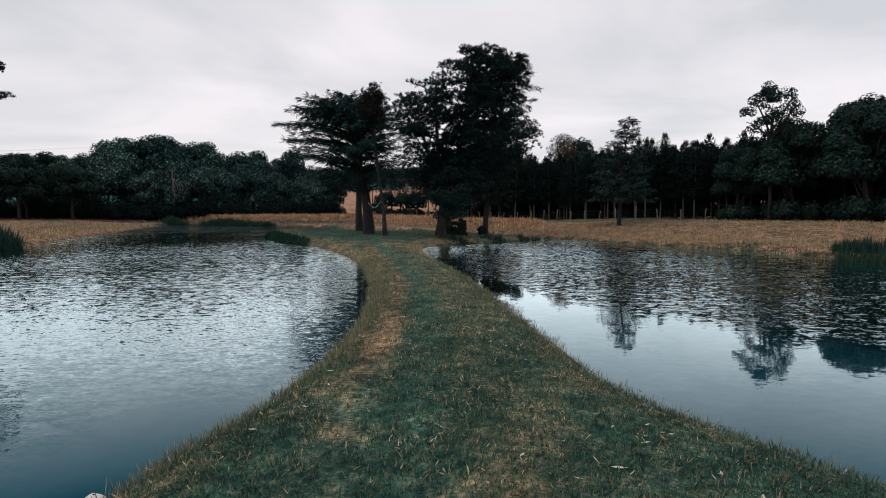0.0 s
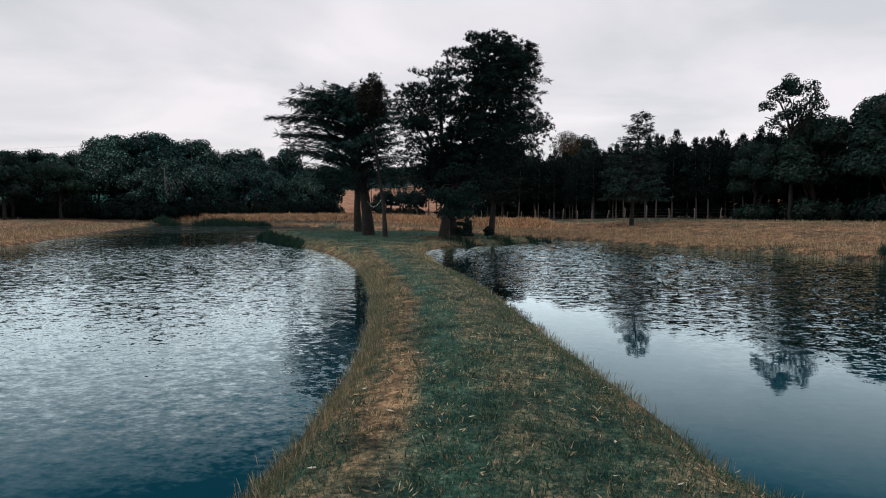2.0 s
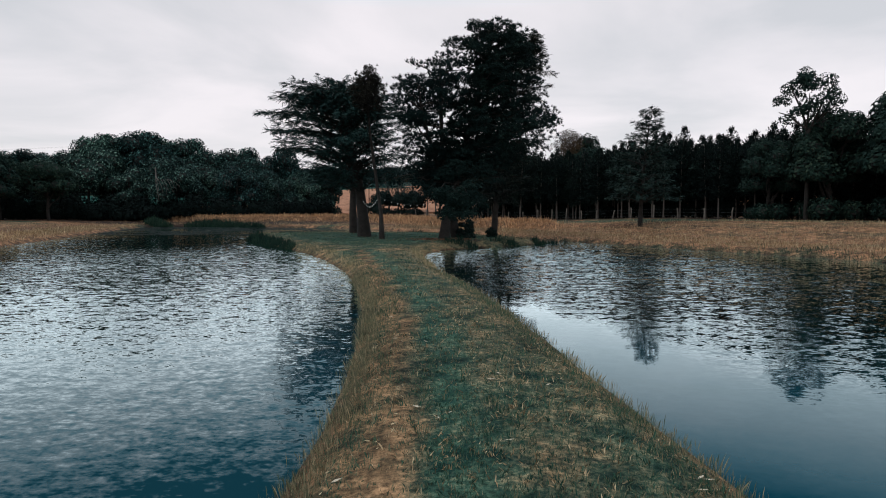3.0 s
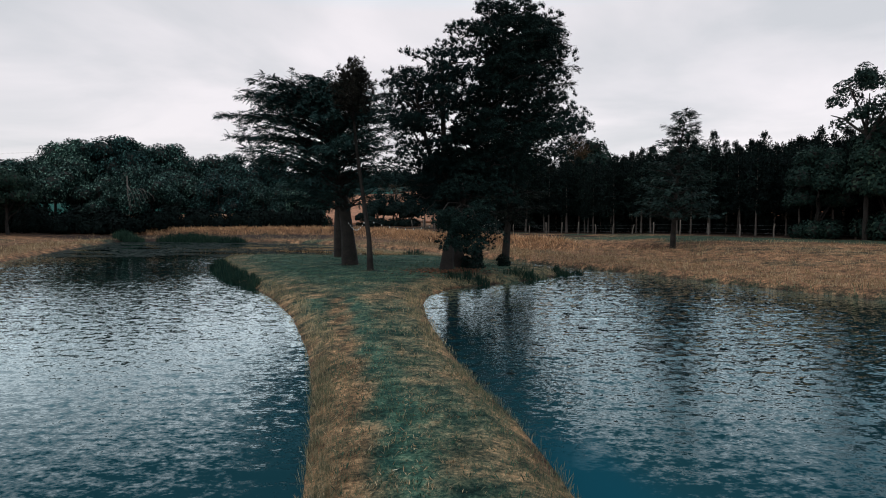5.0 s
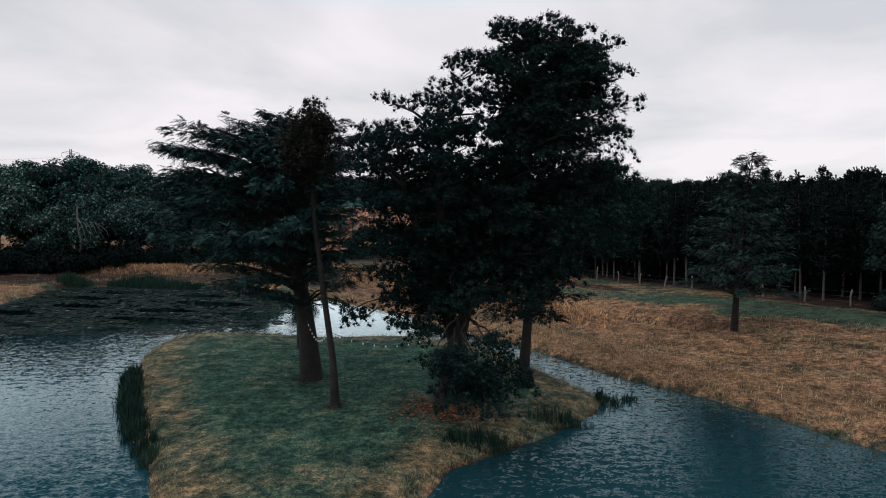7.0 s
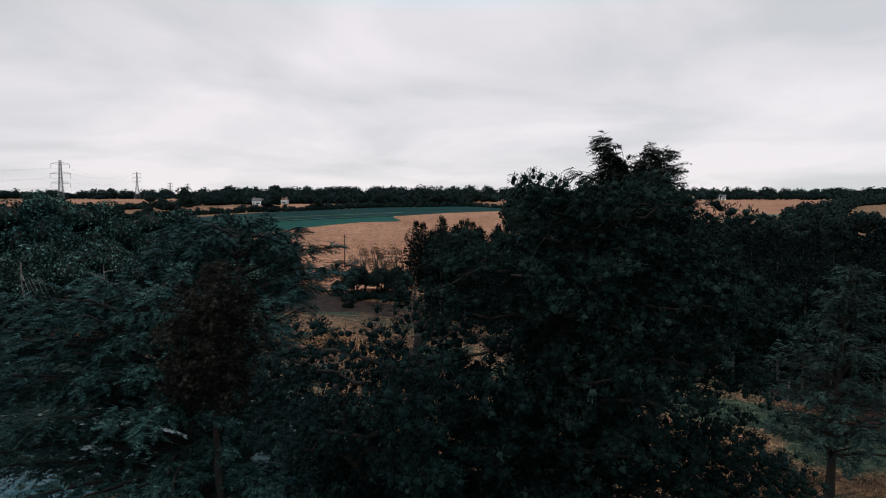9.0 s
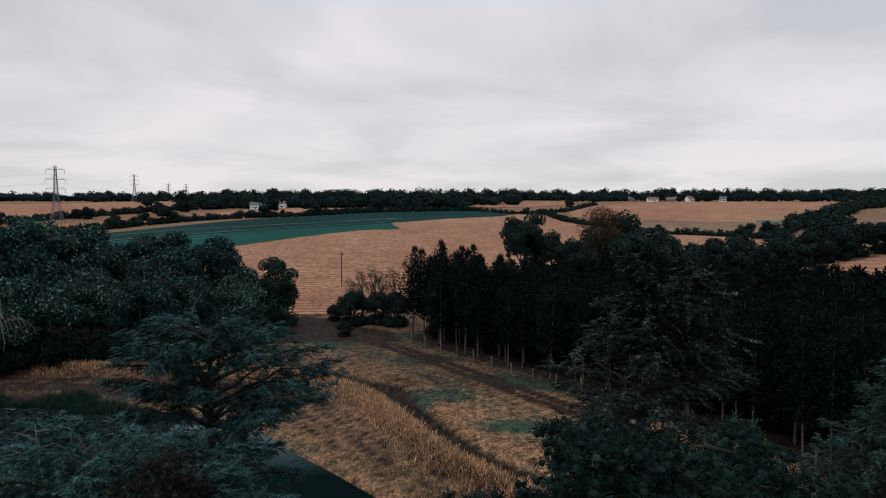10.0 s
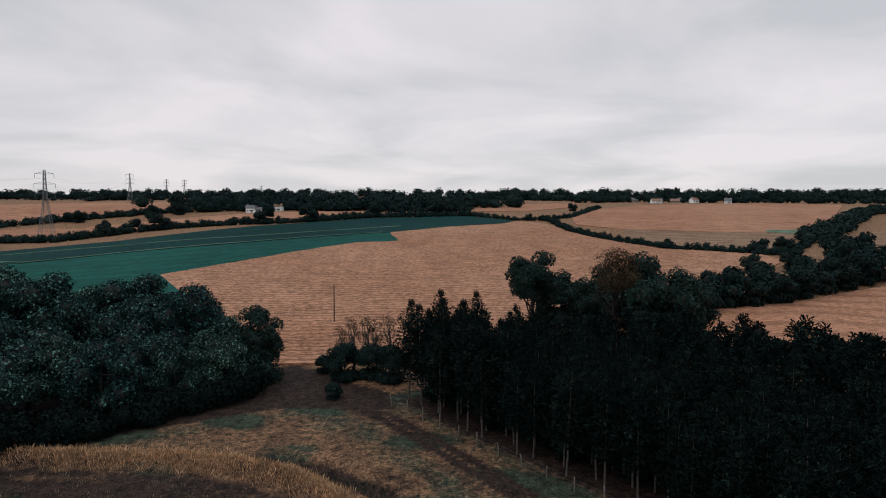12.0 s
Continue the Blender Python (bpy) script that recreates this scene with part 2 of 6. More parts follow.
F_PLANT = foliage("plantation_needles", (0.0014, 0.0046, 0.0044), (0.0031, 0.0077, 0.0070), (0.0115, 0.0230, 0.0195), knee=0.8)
F_CEDAR = foliage("blue_cedar_needles", (0.0059, 0.0177, 0.0186), (0.0157, 0.0404, 0.0414), (0.0554, 0.1107, 0.1085), rough=0.75, spec=0.06)
F_FIR = foliage("fir_needles", (0.00338, 0.00789, 0.00733), (0.00733, 0.0141, 0.0136), (0.085, 0.1, 0.09), knee=0.74)
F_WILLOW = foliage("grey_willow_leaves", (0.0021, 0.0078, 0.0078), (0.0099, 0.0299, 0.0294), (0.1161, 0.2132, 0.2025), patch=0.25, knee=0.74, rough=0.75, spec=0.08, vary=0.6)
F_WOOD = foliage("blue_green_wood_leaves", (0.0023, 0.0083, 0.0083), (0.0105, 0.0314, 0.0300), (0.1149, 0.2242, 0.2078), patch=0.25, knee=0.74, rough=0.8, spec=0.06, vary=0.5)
F_BROAD = foliage("oak_leaves", (0.0047, 0.0126, 0.0110), (0.0103, 0.0238, 0.0198), (0.0286, 0.0474, 0.0364), knee=0.7)
F_HEDGE = foliage("hedge_leaves", (0.0039, 0.0105, 0.0105), (0.0072, 0.0165, 0.0160), (0.0140, 0.0260, 0.0230), patch=0.05)
F_UNDERSHADE = foliage("undershade_leaves", (0.0016, 0.0042, 0.0042), (0.0032, 0.0075, 0.0072), (0.0065, 0.0125, 0.0112), patch=0.2)
F_AUTUMN = foliage("browned_leaves", (0.0191, 0.0134, 0.0084), (0.0344, 0.0229, 0.0130), (0.0574, 0.0382, 0.0229))
F_REED = foliage("green_reed", (0.00784, 0.0216, 0.0176), (0.0147, 0.0367, 0.0274), (0.0343, 0.0588, 0.0416), patch=0.6)
F_GRASS = foliage("short_grass_blades", (0.018, 0.0595, 0.0434), (0.052, 0.104, 0.0689), (0.23, 0.169, 0.101), patch=0.8)
# the deep shade inside the crowns, put into a dark colour
CORE_SHADE = surface("crown_core_shade", (0.012, 0.012, 0.011), (0.03, 0.028, 0.024), 1.5, 0.95, 0.6, 0.05, 9)
F_VERGE = foliage("verge_grass_blades", (0.05, 0.075, 0.05), (0.19, 0.165, 0.1), (0.42, 0.31, 0.2), patch=0.9)
F_STRAW = foliage("dry_grass_blades", (0.1008, 0.0673, 0.0377), (0.3072, 0.2052, 0.1227), (0.5125, 0.3933, 0.2597), patch=0.5)
F_RANK = foliage("rank_bank_herbs", (0.014, 0.034, 0.027), (0.032, 0.062, 0.045), (0.13, 0.135, 0.085), patch=0.7)
F_LITTER = foliage("dead_leaves", (0.056, 0.024, 0.0144), (0.128, 0.0544, 0.032), (0.224, 0.112, 0.072), patch=0.8)
F_RIDGE = foliage("bleached_ridge_grass", (0.1231, 0.0680, 0.0389), (0.3572, 0.2076, 0.1256), (0.6679, 0.4371, 0.2793), patch=0.5)
WHEAT = crop_material("ripe_wheat", (0.335, 0.152, 0.088), (0.415, 0.208, 0.13), -4, 2.7, 0.34, 0.78)
WHEAT_FAR = crop_material("ripe_wheat_far", (0.3, 0.132, 0.078), (0.36, 0.176, 0.108), 8, 9.0, 0.25, 0.55)
STUBBLE = crop_material("dull_stubble", (0.2, 0.115, 0.072), (0.26, 0.155, 0.1), -10, 6.0, 0.35, 0.6)
GREENCROP = crop_material("green_root_crop", (0.003, 0.028, 0.027), (0.005, 0.042, 0.038), -42, 4.5, 0.55, 0.7)
LEY = crop_material("young_green_ley", (0.005, 0.045, 0.037), (0.009, 0.062, 0.048), -42, 9.0, 0.15, 0.35)
PALE_GREEN = crop_material("pale_green_margin", (0.07, 0.12, 0.085), (0.12, 0.155, 0.105), -42, 9.0, 0.2, 0.5)
STEEL = surface("galvanised_steel", (0.09, 0.095, 0.10), (0.15, 0.155, 0.16), 0.5, 0.6, 0.1, 0.01, 8, 0.5, 0.4)
RENDERED = surface("white_render", (0.76, 0.75, 0.73), (0.84, 0.83, 0.8), 0.5, 0.8, 0.1)
BRICK = surface("red_brick_wall", (0.20, 0.12, 0.09), (0.3, 0.2, 0.16), 0.6, 0.9, 0.2)
SLATE = surface("slate_roof", (0.07, 0.07, 0.075), (0.13, 0.12, 0.12), 0.8, 0.7, 0.3)
TILE = surface("clay_tile_roof", (0.16, 0.085, 0.06), (0.25, 0.14, 0.10), 0.8, 0.8, 0.3)
PANE = surface("dark_window_glass", (0.02, 0.025, 0.03), (0.04, 0.045, 0.05), 0.5, 0.15, 0.0, 0.01, 4, 0.5)
LILY = foliage("floating_weed", (0.003, 0.007, 0.007), (0.008, 0.015, 0.013), (0.11, 0.12, 0.105), knee=0.95)
BULB = surface("frosted_bulb_glass", (0.75, 0.72, 0.68), (0.85, 0.83, 0.8), 2.0, 0.2, 0.0, 0.01, 4, 0.5)
CABLE = surface("black_cable", (0.02, 0.02, 0.02), (0.03, 0.03, 0.03), 3.0, 0.6, 0.0)
STONE = surface("pale_pink_stone", (0.42, 0.34, 0.29), (0.56, 0.47, 0.41), 9.0, 0.8, 0.3, 0.01, 8)
LEAFLITTER = surface("fallen_leaf", (0.33, 0.26, 0.18), (0.5, 0.42, 0.32), 20.0, 0.8, 0.2)


# ---- mesh helpers ----
R = np.random.RandomState(7)


class Geo:
    """Triangles gathered into one mesh."""

    def __init__(self):
        self.v, self.f, self.n = [], [], 0

    def add(self, v, f):
        v, f = np.asarray(v, float).reshape(-1, 3), np.asarray(f, int).reshape(-1, 3)
        self.v.append(v)
        self.f.append(f + self.n)
        self.n += len(v)
        return self

    def mesh(self, name, material, smooth=False):
        v, f = np.concatenate(self.v), np.concatenate(self.f)
        me = bpy.data.meshes.new(name)
        me.vertices.add(len(v))
        me.vertices.foreach_set("co", v.ravel())
        me.loops.add(f.size)
        me.loops.foreach_set("vertex_index", f.ravel().astype(np.int32))
        me.polygons.add(len(f))
        me.polygons.foreach_set("loop_start", np.arange(0, f.size, 3, dtype=np.int32))
        me.polygons.foreach_set("loop_total", np.full(len(f), 3, dtype=np.int32))
        me.polygons.foreach_set("use_smooth", np.full(len(f), smooth))
        me.materials.append(material)
        me.update(calc_edges=True)
        return me


def thing(name, x, y, z, label, category, group="", kind=""):
    ob = new(name)
    ob.location = (x, y, z)
    return tagged(ob, label, category, group, kind)


def part(name, geo, material, parent=None, label="", smooth=False):
    me = geo if isinstance(geo, bpy.types.Mesh) else geo.mesh(name, material, smooth)
    ob = new(name, me)
    if parent is not None:
        ob.parent = parent
    return tagged(ob, label)


def tube(pts, radii, sides=8):
    pts, radii = np.asarray(pts, float), np.asarray(radii, float)
    d = np.gradient(pts, axis=0)
    d /= np.linalg.norm(d, axis=1, keepdims=True) + 1e-9
    ref = np.where(np.abs(d[:, 2:3]) > 0.9, [[1.0, 0, 0]], [[0, 0, 1.0]])
    a = np.cross(d, ref)
    a /= np.linalg.norm(a, axis=1, keepdims=True)
    b = np.cross(d, a)
    ang = np.arange(sides) * 2 * np.pi / sides
    v = pts[:, None] + radii[:, None, None] * (np.cos(ang)[None, :, None] * a[:, None] + np.sin(ang)[None, :, None] * b[:, None])
    n = len(pts)
    i, j = np.meshgrid(np.arange(n - 1), np.arange(sides), indexing="ij")
    q = (i * sides + j).ravel(), (i * sides + (j + 1) % sides).ravel(), ((i + 1) * sides + (j + 1) % sides).ravel(), ((i + 1) * sides + j).ravel()
    f = np.concatenate([np.stack([q[0], q[1], q[2]], 1), np.stack([q[0], q[2], q[3]], 1)])
    v = np.concatenate([v.reshape(-1, 3), pts[-1:]])
    k = n * sides
    cap = np.array([[(n - 1) * sides + s, (n - 1) * sides + (s + 1) % sides, k] for s in range(sides)])
    return v, np.concatenate([f, cap])


def bent(a, b, n=6, sag=0.0, wobble=0.0, rng=R):
    """A line from a to b that arches up by sag and wanders."""
    t = np.linspace(0, 1, n)[:, None]
    p = np.asarray(a, float) * (1 - t) + np.asarray(b, float) * t
    p[:, 2] += sag * np.sin(np.pi * t[:, 0])
    if wobble:
        p[1:-1] += rng.normal(0, wobble, (n - 2, 3))
    return p


def box(x0, y0, z0, x1, y1, z1):
    v = np.array([[x, y, z] for x in (x0, x1) for y in (y0, y1) for z in (z0, z1)])
    f = [[0, 1, 3], [0, 3, 2], [4, 6, 7], [4, 7, 5], [0, 4, 5], [0, 5, 1], [2, 3, 7], [2, 7, 6], [0, 2, 6], [0, 6, 4], [1, 5, 7], [1, 7, 3]]
    return v, f


def turns(n, rng, tilt=None):
    """n rotation matrices: any way up, or about z with a lean of about tilt."""
    if tilt is None:
        q = rng.normal(size=(n, 4))
        q /= np.linalg.norm(q, axis=1, keepdims=True)
        w, x, y, z = q.T
        return np.stack([np.stack([1 - 2 * (y * y + z * z), 2 * (x * y - z * w), 2 * (x * z + y * w)], -1),
                         np.stack([2 * (x * y + z * w), 1 - 2 * (x * x + z * z), 2 * (y * z - x * w)], -1),
                         np.stack([2 * (x * z - y * w), 2 * (y * z + x * w), 1 - 2 * (x * x + y * y)], -1)], 1)
    return about_z(rng.uniform(0, 2 * np.pi, n)) @ lean(rng.normal(0, tilt, n), rng.normal(0, tilt, n))


def about_z(a):
    c, s, o, e = np.cos(a), np.sin(a), np.zeros_like(a), np.ones_like(a)
    return np.stack([np.stack([c, -s, o], -1), np.stack([s, c, o], -1), np.stack([o, o, e], -1)], 1)


def lean(a, b):
    ca, sa, cb, sb, o, e = np.cos(a), np.sin(a), np.cos(b), np.sin(b), np.zeros_like(a), np.ones_like(a)
    rx = np.stack([np.stack([e, o, o], -1), np.stack([o, ca, -sa], -1), np.stack([o, sa, ca], -1)], 1)
    ry = np.stack([np.stack([cb, o, sb], -1), np.stack([o, e, o], -1), np.stack([-sb, o, cb], -1)], 1)
    return rx @ ry


def scatter(geo, tpl, pos, size, rot):
    tv, tf = tpl
    n = len(pos)
    if n == 0:
        return
    size = np.asarray(size, float)
    size = size[:, None, None] if size.ndim == 1 else size[:, None, :]
    v = np.einsum("nij,nkj->nki", rot, tv[None] * size) + np.asarray(pos)[:, None]
    geo.add(v.reshape(-1, 3), (tf[None] + np.arange(n)[:, None, None] * len(tv)).reshape(-1, 3))


# sprays from which the crowns are gathered, one unit across
def tuft_template(n, width, rng, up=0.2):
    """A round brush of needles that bristle from one bud, all one piece."""
    v, f = [[0.0, 0.0, 0.0]], []
    for k in range(n):
        d = rng.normal(size=3) + [0, 0, up]
        d /= np.linalg.norm(d)
        s = np.cross(d, rng.normal(size=3))
        s *= width / (np.linalg.norm(s) + 1e-9)
        b = len(v)
        l = rng.uniform(0.75, 1.1)
        v += [d * l + s * 0.5, d * l * 0.92 - s * 0.5]
        f.append([0, b, b + 1])
    return np.array(v), np.array(f)


def puff_template(n, rng):
    """A tight round cluster of shoots: an uneven dense heart and a fringe of short needles, all one piece."""
    g = (1 + 5 ** 0.5) / 2
    v = [[a * s, b * t, 0] for a, b in ((1, g),) for s in (-1, 1) for t in (-1, 1)]
    v = np.array(v + [[0, p[0], p[1]] for p in v] + [[p[1], 0, p[0]] for p in v]) / math.hypot(1, g)
    d = np.linalg.norm(v[:, None] - v[None], axis=2)
    f = [[i, j, k] for i in range(12) for j in range(i) for k in range(j) if max(d[i, j], d[j, k], d[i, k]) < 1.1]
    f = [q if np.dot(np.cross(v[q[1]] - v[q[0]], v[q[2]] - v[q[0]]), v[q[0]]) > 0 else q[::-1] for q in f]
    v = list(v * rng.uniform(0.28, 0.48, (12, 1)))
    for k in range(n):
        e = rng.normal(size=3) + [0, 0, 0.5]
        e /= np.linalg.norm(e)
        s = np.cross(e, rng.normal(size=3))
        s *= 0.14 / (np.linalg.norm(s) + 1e-9)
        root = int(np.argmax(np.array(v[:12]) @ e))
        b = len(v)
        l = rng.uniform(0.6, 1.1)
        v += [e * l + s * 0.5, e * l * 0.92 - s * 0.5]
        f.append([root, b, b + 1])
    return np.array(v), np.array(f)


def spray_template(n, width, rng, droop=0.25):
    """A flat feathered spray along +x: side twigs on both sides of a midrib, hanging at the tip."""
    v, f = [], []
    for k in range(n):
        u = (k // 2 + rng.uniform(0.1, 0.9)) / (n / 2)
        a = (1 if k % 2 else -1) * rng.uniform(0.5, 1.15)
        l = rng.uniform(0.25, 0.42) * (1.15 - 0.7 * u)
        o = np.array([u * 0.9, 0, -droop * u * u])
        d = np.array([np.cos(a) * l, np.sin(a) * l, rng.normal(0, 0.03) - 0.06 * l])
        w = np.array([width, 0, 0])
        b = len(v)
        v += [o - w * 0.5, o + w * 0.5, o + d]
        f.append([b, b + 1, b + 2])
    return np.array(v), np.array(f)


def blade_template(n, width, rng, bend=0.35, foot=0.25):
    v, f = [], []
    for k in range(n):
        a, l = rng.uniform(0, 2 * np.pi), rng.uniform(0.55, 1.0)
        d, s = np.array([np.cos(a), np.sin(a), 0]), np.array([-np.sin(a), np.cos(a), 0]) * width
        o = d * rng.uniform(0, foot)
        k2 = rng.uniform(0.2, 1.0) * bend
        b = len(v)
        v += [o - s * 0.5, o + s * 0.5, o + d * k2 * 0.35 * l + s * 0.35 + [0, 0, 0.6 * l], o + d * k2 * l + [0, 0, l]]
        f += [[b, b + 1, b + 2], [b, b + 2, b + 3]]
    return np.array(v), np.array(f)


T_PUFF = [puff_template(23, R) for _ in range(4)]
T_TUFT_FAR = [tuft_template(7, 0.27, R, 0.8) for _ in range(3)]
T_FAN = [spray_template(18, 0.13, R, 0.2) for _ in range(4)]
T_BLADE = [blade_template(6, 0.014, R, 0.3, 0.9) for _ in range(3)]
T_MEADOW = [blade_template(4, 0.06, R, 0.5, 0.9) for _ in range(3)]
T_TURF = [blade_template(4, 0.16, R, 0.8, 1.4) for _ in range(3)]
T_REED = [blade_template(8, 0.035, R, 0.22, 0.2) for _ in range(3)]


def shell(n, c, r, rng, low=-0.35, inner=0.7):
    """n places in the outer shell of an ellipsoid, none far below its middle."""
    d = rng.normal(size=(n * 3, 3))
    d /= np.linalg.norm(d, axis=1, keepdims=True)
    d = d[d[:, 2] > low][:n]
    return np.asarray(c) + d * rng.uniform(inner, 1.0, (len(d), 1)) * np.asarray(r), d


# ---- the lie of the land ----
PENINSULA = [(-5, -40), (-3.4, -8), (-2.8, 0), (-2.55, 4.5), (-2.1, 7.8), (-1.9, 10.5), (-1.9, 14), (-2.3, 19), (-2.9, 23.5), (-3.6, 27), (-4.6, 31.4), (-5.9, 36),
             (-8, 42.6), (-10.6, 48.2), (-13.2, 53), (-15.9, 56.9), (-18.6, 62), (-21, 66.5), (-23.5, 72.5), (-24.1, 77.5), (-22, 80), (-16.6, 79.5), (-11.3, 78.4),
             (-4.4, 79), (1.5, 75), (4.3, 69.3), (5.2, 67), (7.2, 62.6), (6.3, 60.3), (3.6, 57.2), (1.1, 55), (-1.1, 53.2), (-2.3, 49.6), (-2.3, 46.5), (-1.5, 42.4),
             (-0.5, 36.4), (0.5, 32), (1.3, 29), (2, 25), (2.75, 20.5), (3.3, 16.5), (3.65, 13), (4.15, 9.2), (5, 7), (6.3, 5), (10, 0), (15, -6), (24, -14), (24, -40)]
SHORE = [(-5, -40), (-22, -30), (-30, -5), (-33, 25), (-35.5, 44.5), (-40, 57), (-45.5, 74), (-53.5, 98), (-57.5, 113), (-55, 117), (-49.7, 116.8), (-42, 114.8), (-34.5, 113),
         (-26.5, 110.6), (-21, 107), (-17, 102.2), (-12.3, 97.8), (-7.8, 93.2), (-4.6, 89.6), (-2.2, 85.6), (2, 79.2), (5.2, 74), (8.1, 69), (10.2, 66), (12.9, 63.2), (14.8, 60.3), (16.6, 57), (20, 51.8), (25.2, 44), (27.3, 36.5),
         (30, 22), (31, 2), (28, -14), (24, -40)]


PENINSULA = [(x + (0.05 if k < 4 else 0.34 if k < 7 else 0.28 if k < 12 else -0.32 if 33 < k < 41 else -0.1 if 40 < k < 46 else 0), y) for k, (x, y) in enumerate(PENINSULA)]


def smooth(a, b, x):
    u = np.clip((np.asarray(x, float) - a) / (b - a), 0, 1)
    return u * u * (3 - 2 * u)


def to_line(poly, x, y, closed=True):
    """Distance from places to a line of corners."""
    p = np.asarray(poly, float)
    q = np.roll(p, -1, axis=0) if closed else p[1:]
    p = p if closed else p[:-1]
    best = np.full(np.shape(x), 1e9)
    for (ax, ay), (bx, by) in zip(p, q):
        ux, uy = bx - ax, by - ay
        t = np.clip(((x - ax) * ux + (y - ay) * uy) / (ux * ux + uy * uy + 1e-12), 0, 1)
        best = np.minimum(best, np.hypot(x - ax - t * ux, y - ay - t * uy))
    return best


def inside(poly, x, y):
    p = np.asarray(poly, float)
    r = np.zeros(np.shape(x), bool)
    for (ax, ay), (bx, by) in zip(p, np.roll(p, -1, axis=0)):
        if ay != by:
            r ^= ((ay > y) != (by > y)) & (x < (bx - ax) * (y - ay) / (by - ay) + ax)
    return r


RISE_Y = [-5000, 150, 175, 250, 336, 420, 487, 540, 800, 1200, 1600, 2500, 6000]
RISE_Z = [0, 0, 0.6, 6, 12.5, 18, 22.5, 26, 38, 51, 59, 70, 80]


def rise(x, y):
    z = sum(np.interp(y + o, RISE_Y, RISE_Z) for o in (-14, 0, 14)) / 3
    return z - 8 * (1 - smooth(-280, -120, x)) * smooth(250, 330, y) * (1 - smooth(470, 620, y))


def land(x, y):
    """How far a place lies from the water (negative in it), and whether it is on the grassed neck."""
    x, y = np.asarray(x, float), np.asarray(y, float)
    neck, pond = inside(PENINSULA, x, y), inside(SHORE, x, y)
    d = np.where(neck, to_line(PENINSULA, x, y), np.where(pond, -np.minimum(to_line(PENINSULA, x, y), to_line(SHORE, x, y)), to_line(SHORE, x, y)))
    return d, neck


DITCH = [(-24, 127.5), (-16, 124.7), (-9, 120), (-5.2, 112), (-1.5, 104), (1.4, 99.3), (6, 95), (14, 87), (20, 79)]
RIDGE = [(-60, 128.6), (-46, 127.4), (-35, 127), (-27, 125.8), (-20, 123.4), (-13.5, 117.3), (-8.6, 109.4), (-4.6, 102.4), (-1.5, 97.6), (4, 91), (11, 82)]


def ground_z(x, y):
    x, y = np.asarray(x, float), np.asarray(y, float)
    d, neck = land(x, y)
    wob = 0.12 * np.sin(x * 0.9 + 1.3 * np.sin(y * 0.5)) * np.sin(y * 0.8 + np.sin(x * 0.4))
    bank = np.where(d < 0, np.maximum(d * 0.55, -1.1), 0.42 * smooth(-0.1, 0.9, d) + 0.14 * smooth(0.9, 4, d))
    out = (0.65 * smooth(3, 22, d) + 0.7 * smooth(12, 30, x) * (1 - smooth(95, 140, y)) * smooth(3, 22, d)) * ~neck
    rough = wob * 0.35 * smooth(0.5, 3, d) * np.where(neck, 0.4, 1.0)
    ditch = -1.05 * np.exp(-(to_line(DITCH, x, y, False) / 1.4) ** 2)
    ridge = 0.95 * np.exp(-(to_line(RIDGE, x, y, False) / 1.25) ** 2) * ~neck * smooth(2, 6, d)
    return bank + out + rough + ditch * smooth(2, 5, d) + ridge + rise(x, y)


FENCE = [(-11, 147), (-3, 137.5), (2.8, 130.3), (9.7, 122), (13.6, 117.2), (19.2, 108), (24.6, 97.5), (34.5, 85), (45, 75.5), (60, 63), (80, 49)]
PLANTATION = [(-10, 149), (-2.2, 139), (3.6, 131.6), (10.6, 123.2), (14.6, 118.4), (20.5, 109), (26, 98.5), (35.6, 86.4), (46, 77), (61, 64.5), (81, 51), (118, 60), (118, 114), (78, 131), (59, 138), (47, 145), (37, 152), (24, 164), (2, 162)]
TRACKS = [[(-58, 121), (-43.5, 121.4), (-28, 121.8), (-19, 116), (-12, 108.5), (-6, 101.5), (0, 94), (7, 85.5), (14.9, 76.6), (17.6, 71.5), (20.5, 66), (24, 57), (31, 44), (36, 25)],
          [(-56, 118.6), (-42, 118.8), (-29, 117.6), (-20.5, 112.5), (-13.5, 105), (-8.5, 98.5), (-3, 92.5), (3.5, 84.5), (10, 75.6)]]
LANE = [(-64, 131.5), (-46, 137), (-36, 143.5), (-28, 148), (-18.7, 147.2), (-11.7, 142.4), (-5.2, 134.2), (1.0, 125.4), (6.2, 118), (10.4, 112.6), (16, 105), (22, 96.5), (28, 89.5), (34, 82), (46, 71), (60, 58.5)]
LANE_UP = [(-20, 150), (-27, 158), (-31, 166)]
YARD = [(-34, 151), (-28, 147), (-20, 145), (-10, 146), (-12, 153), (-22, 160), (-31, 165)]


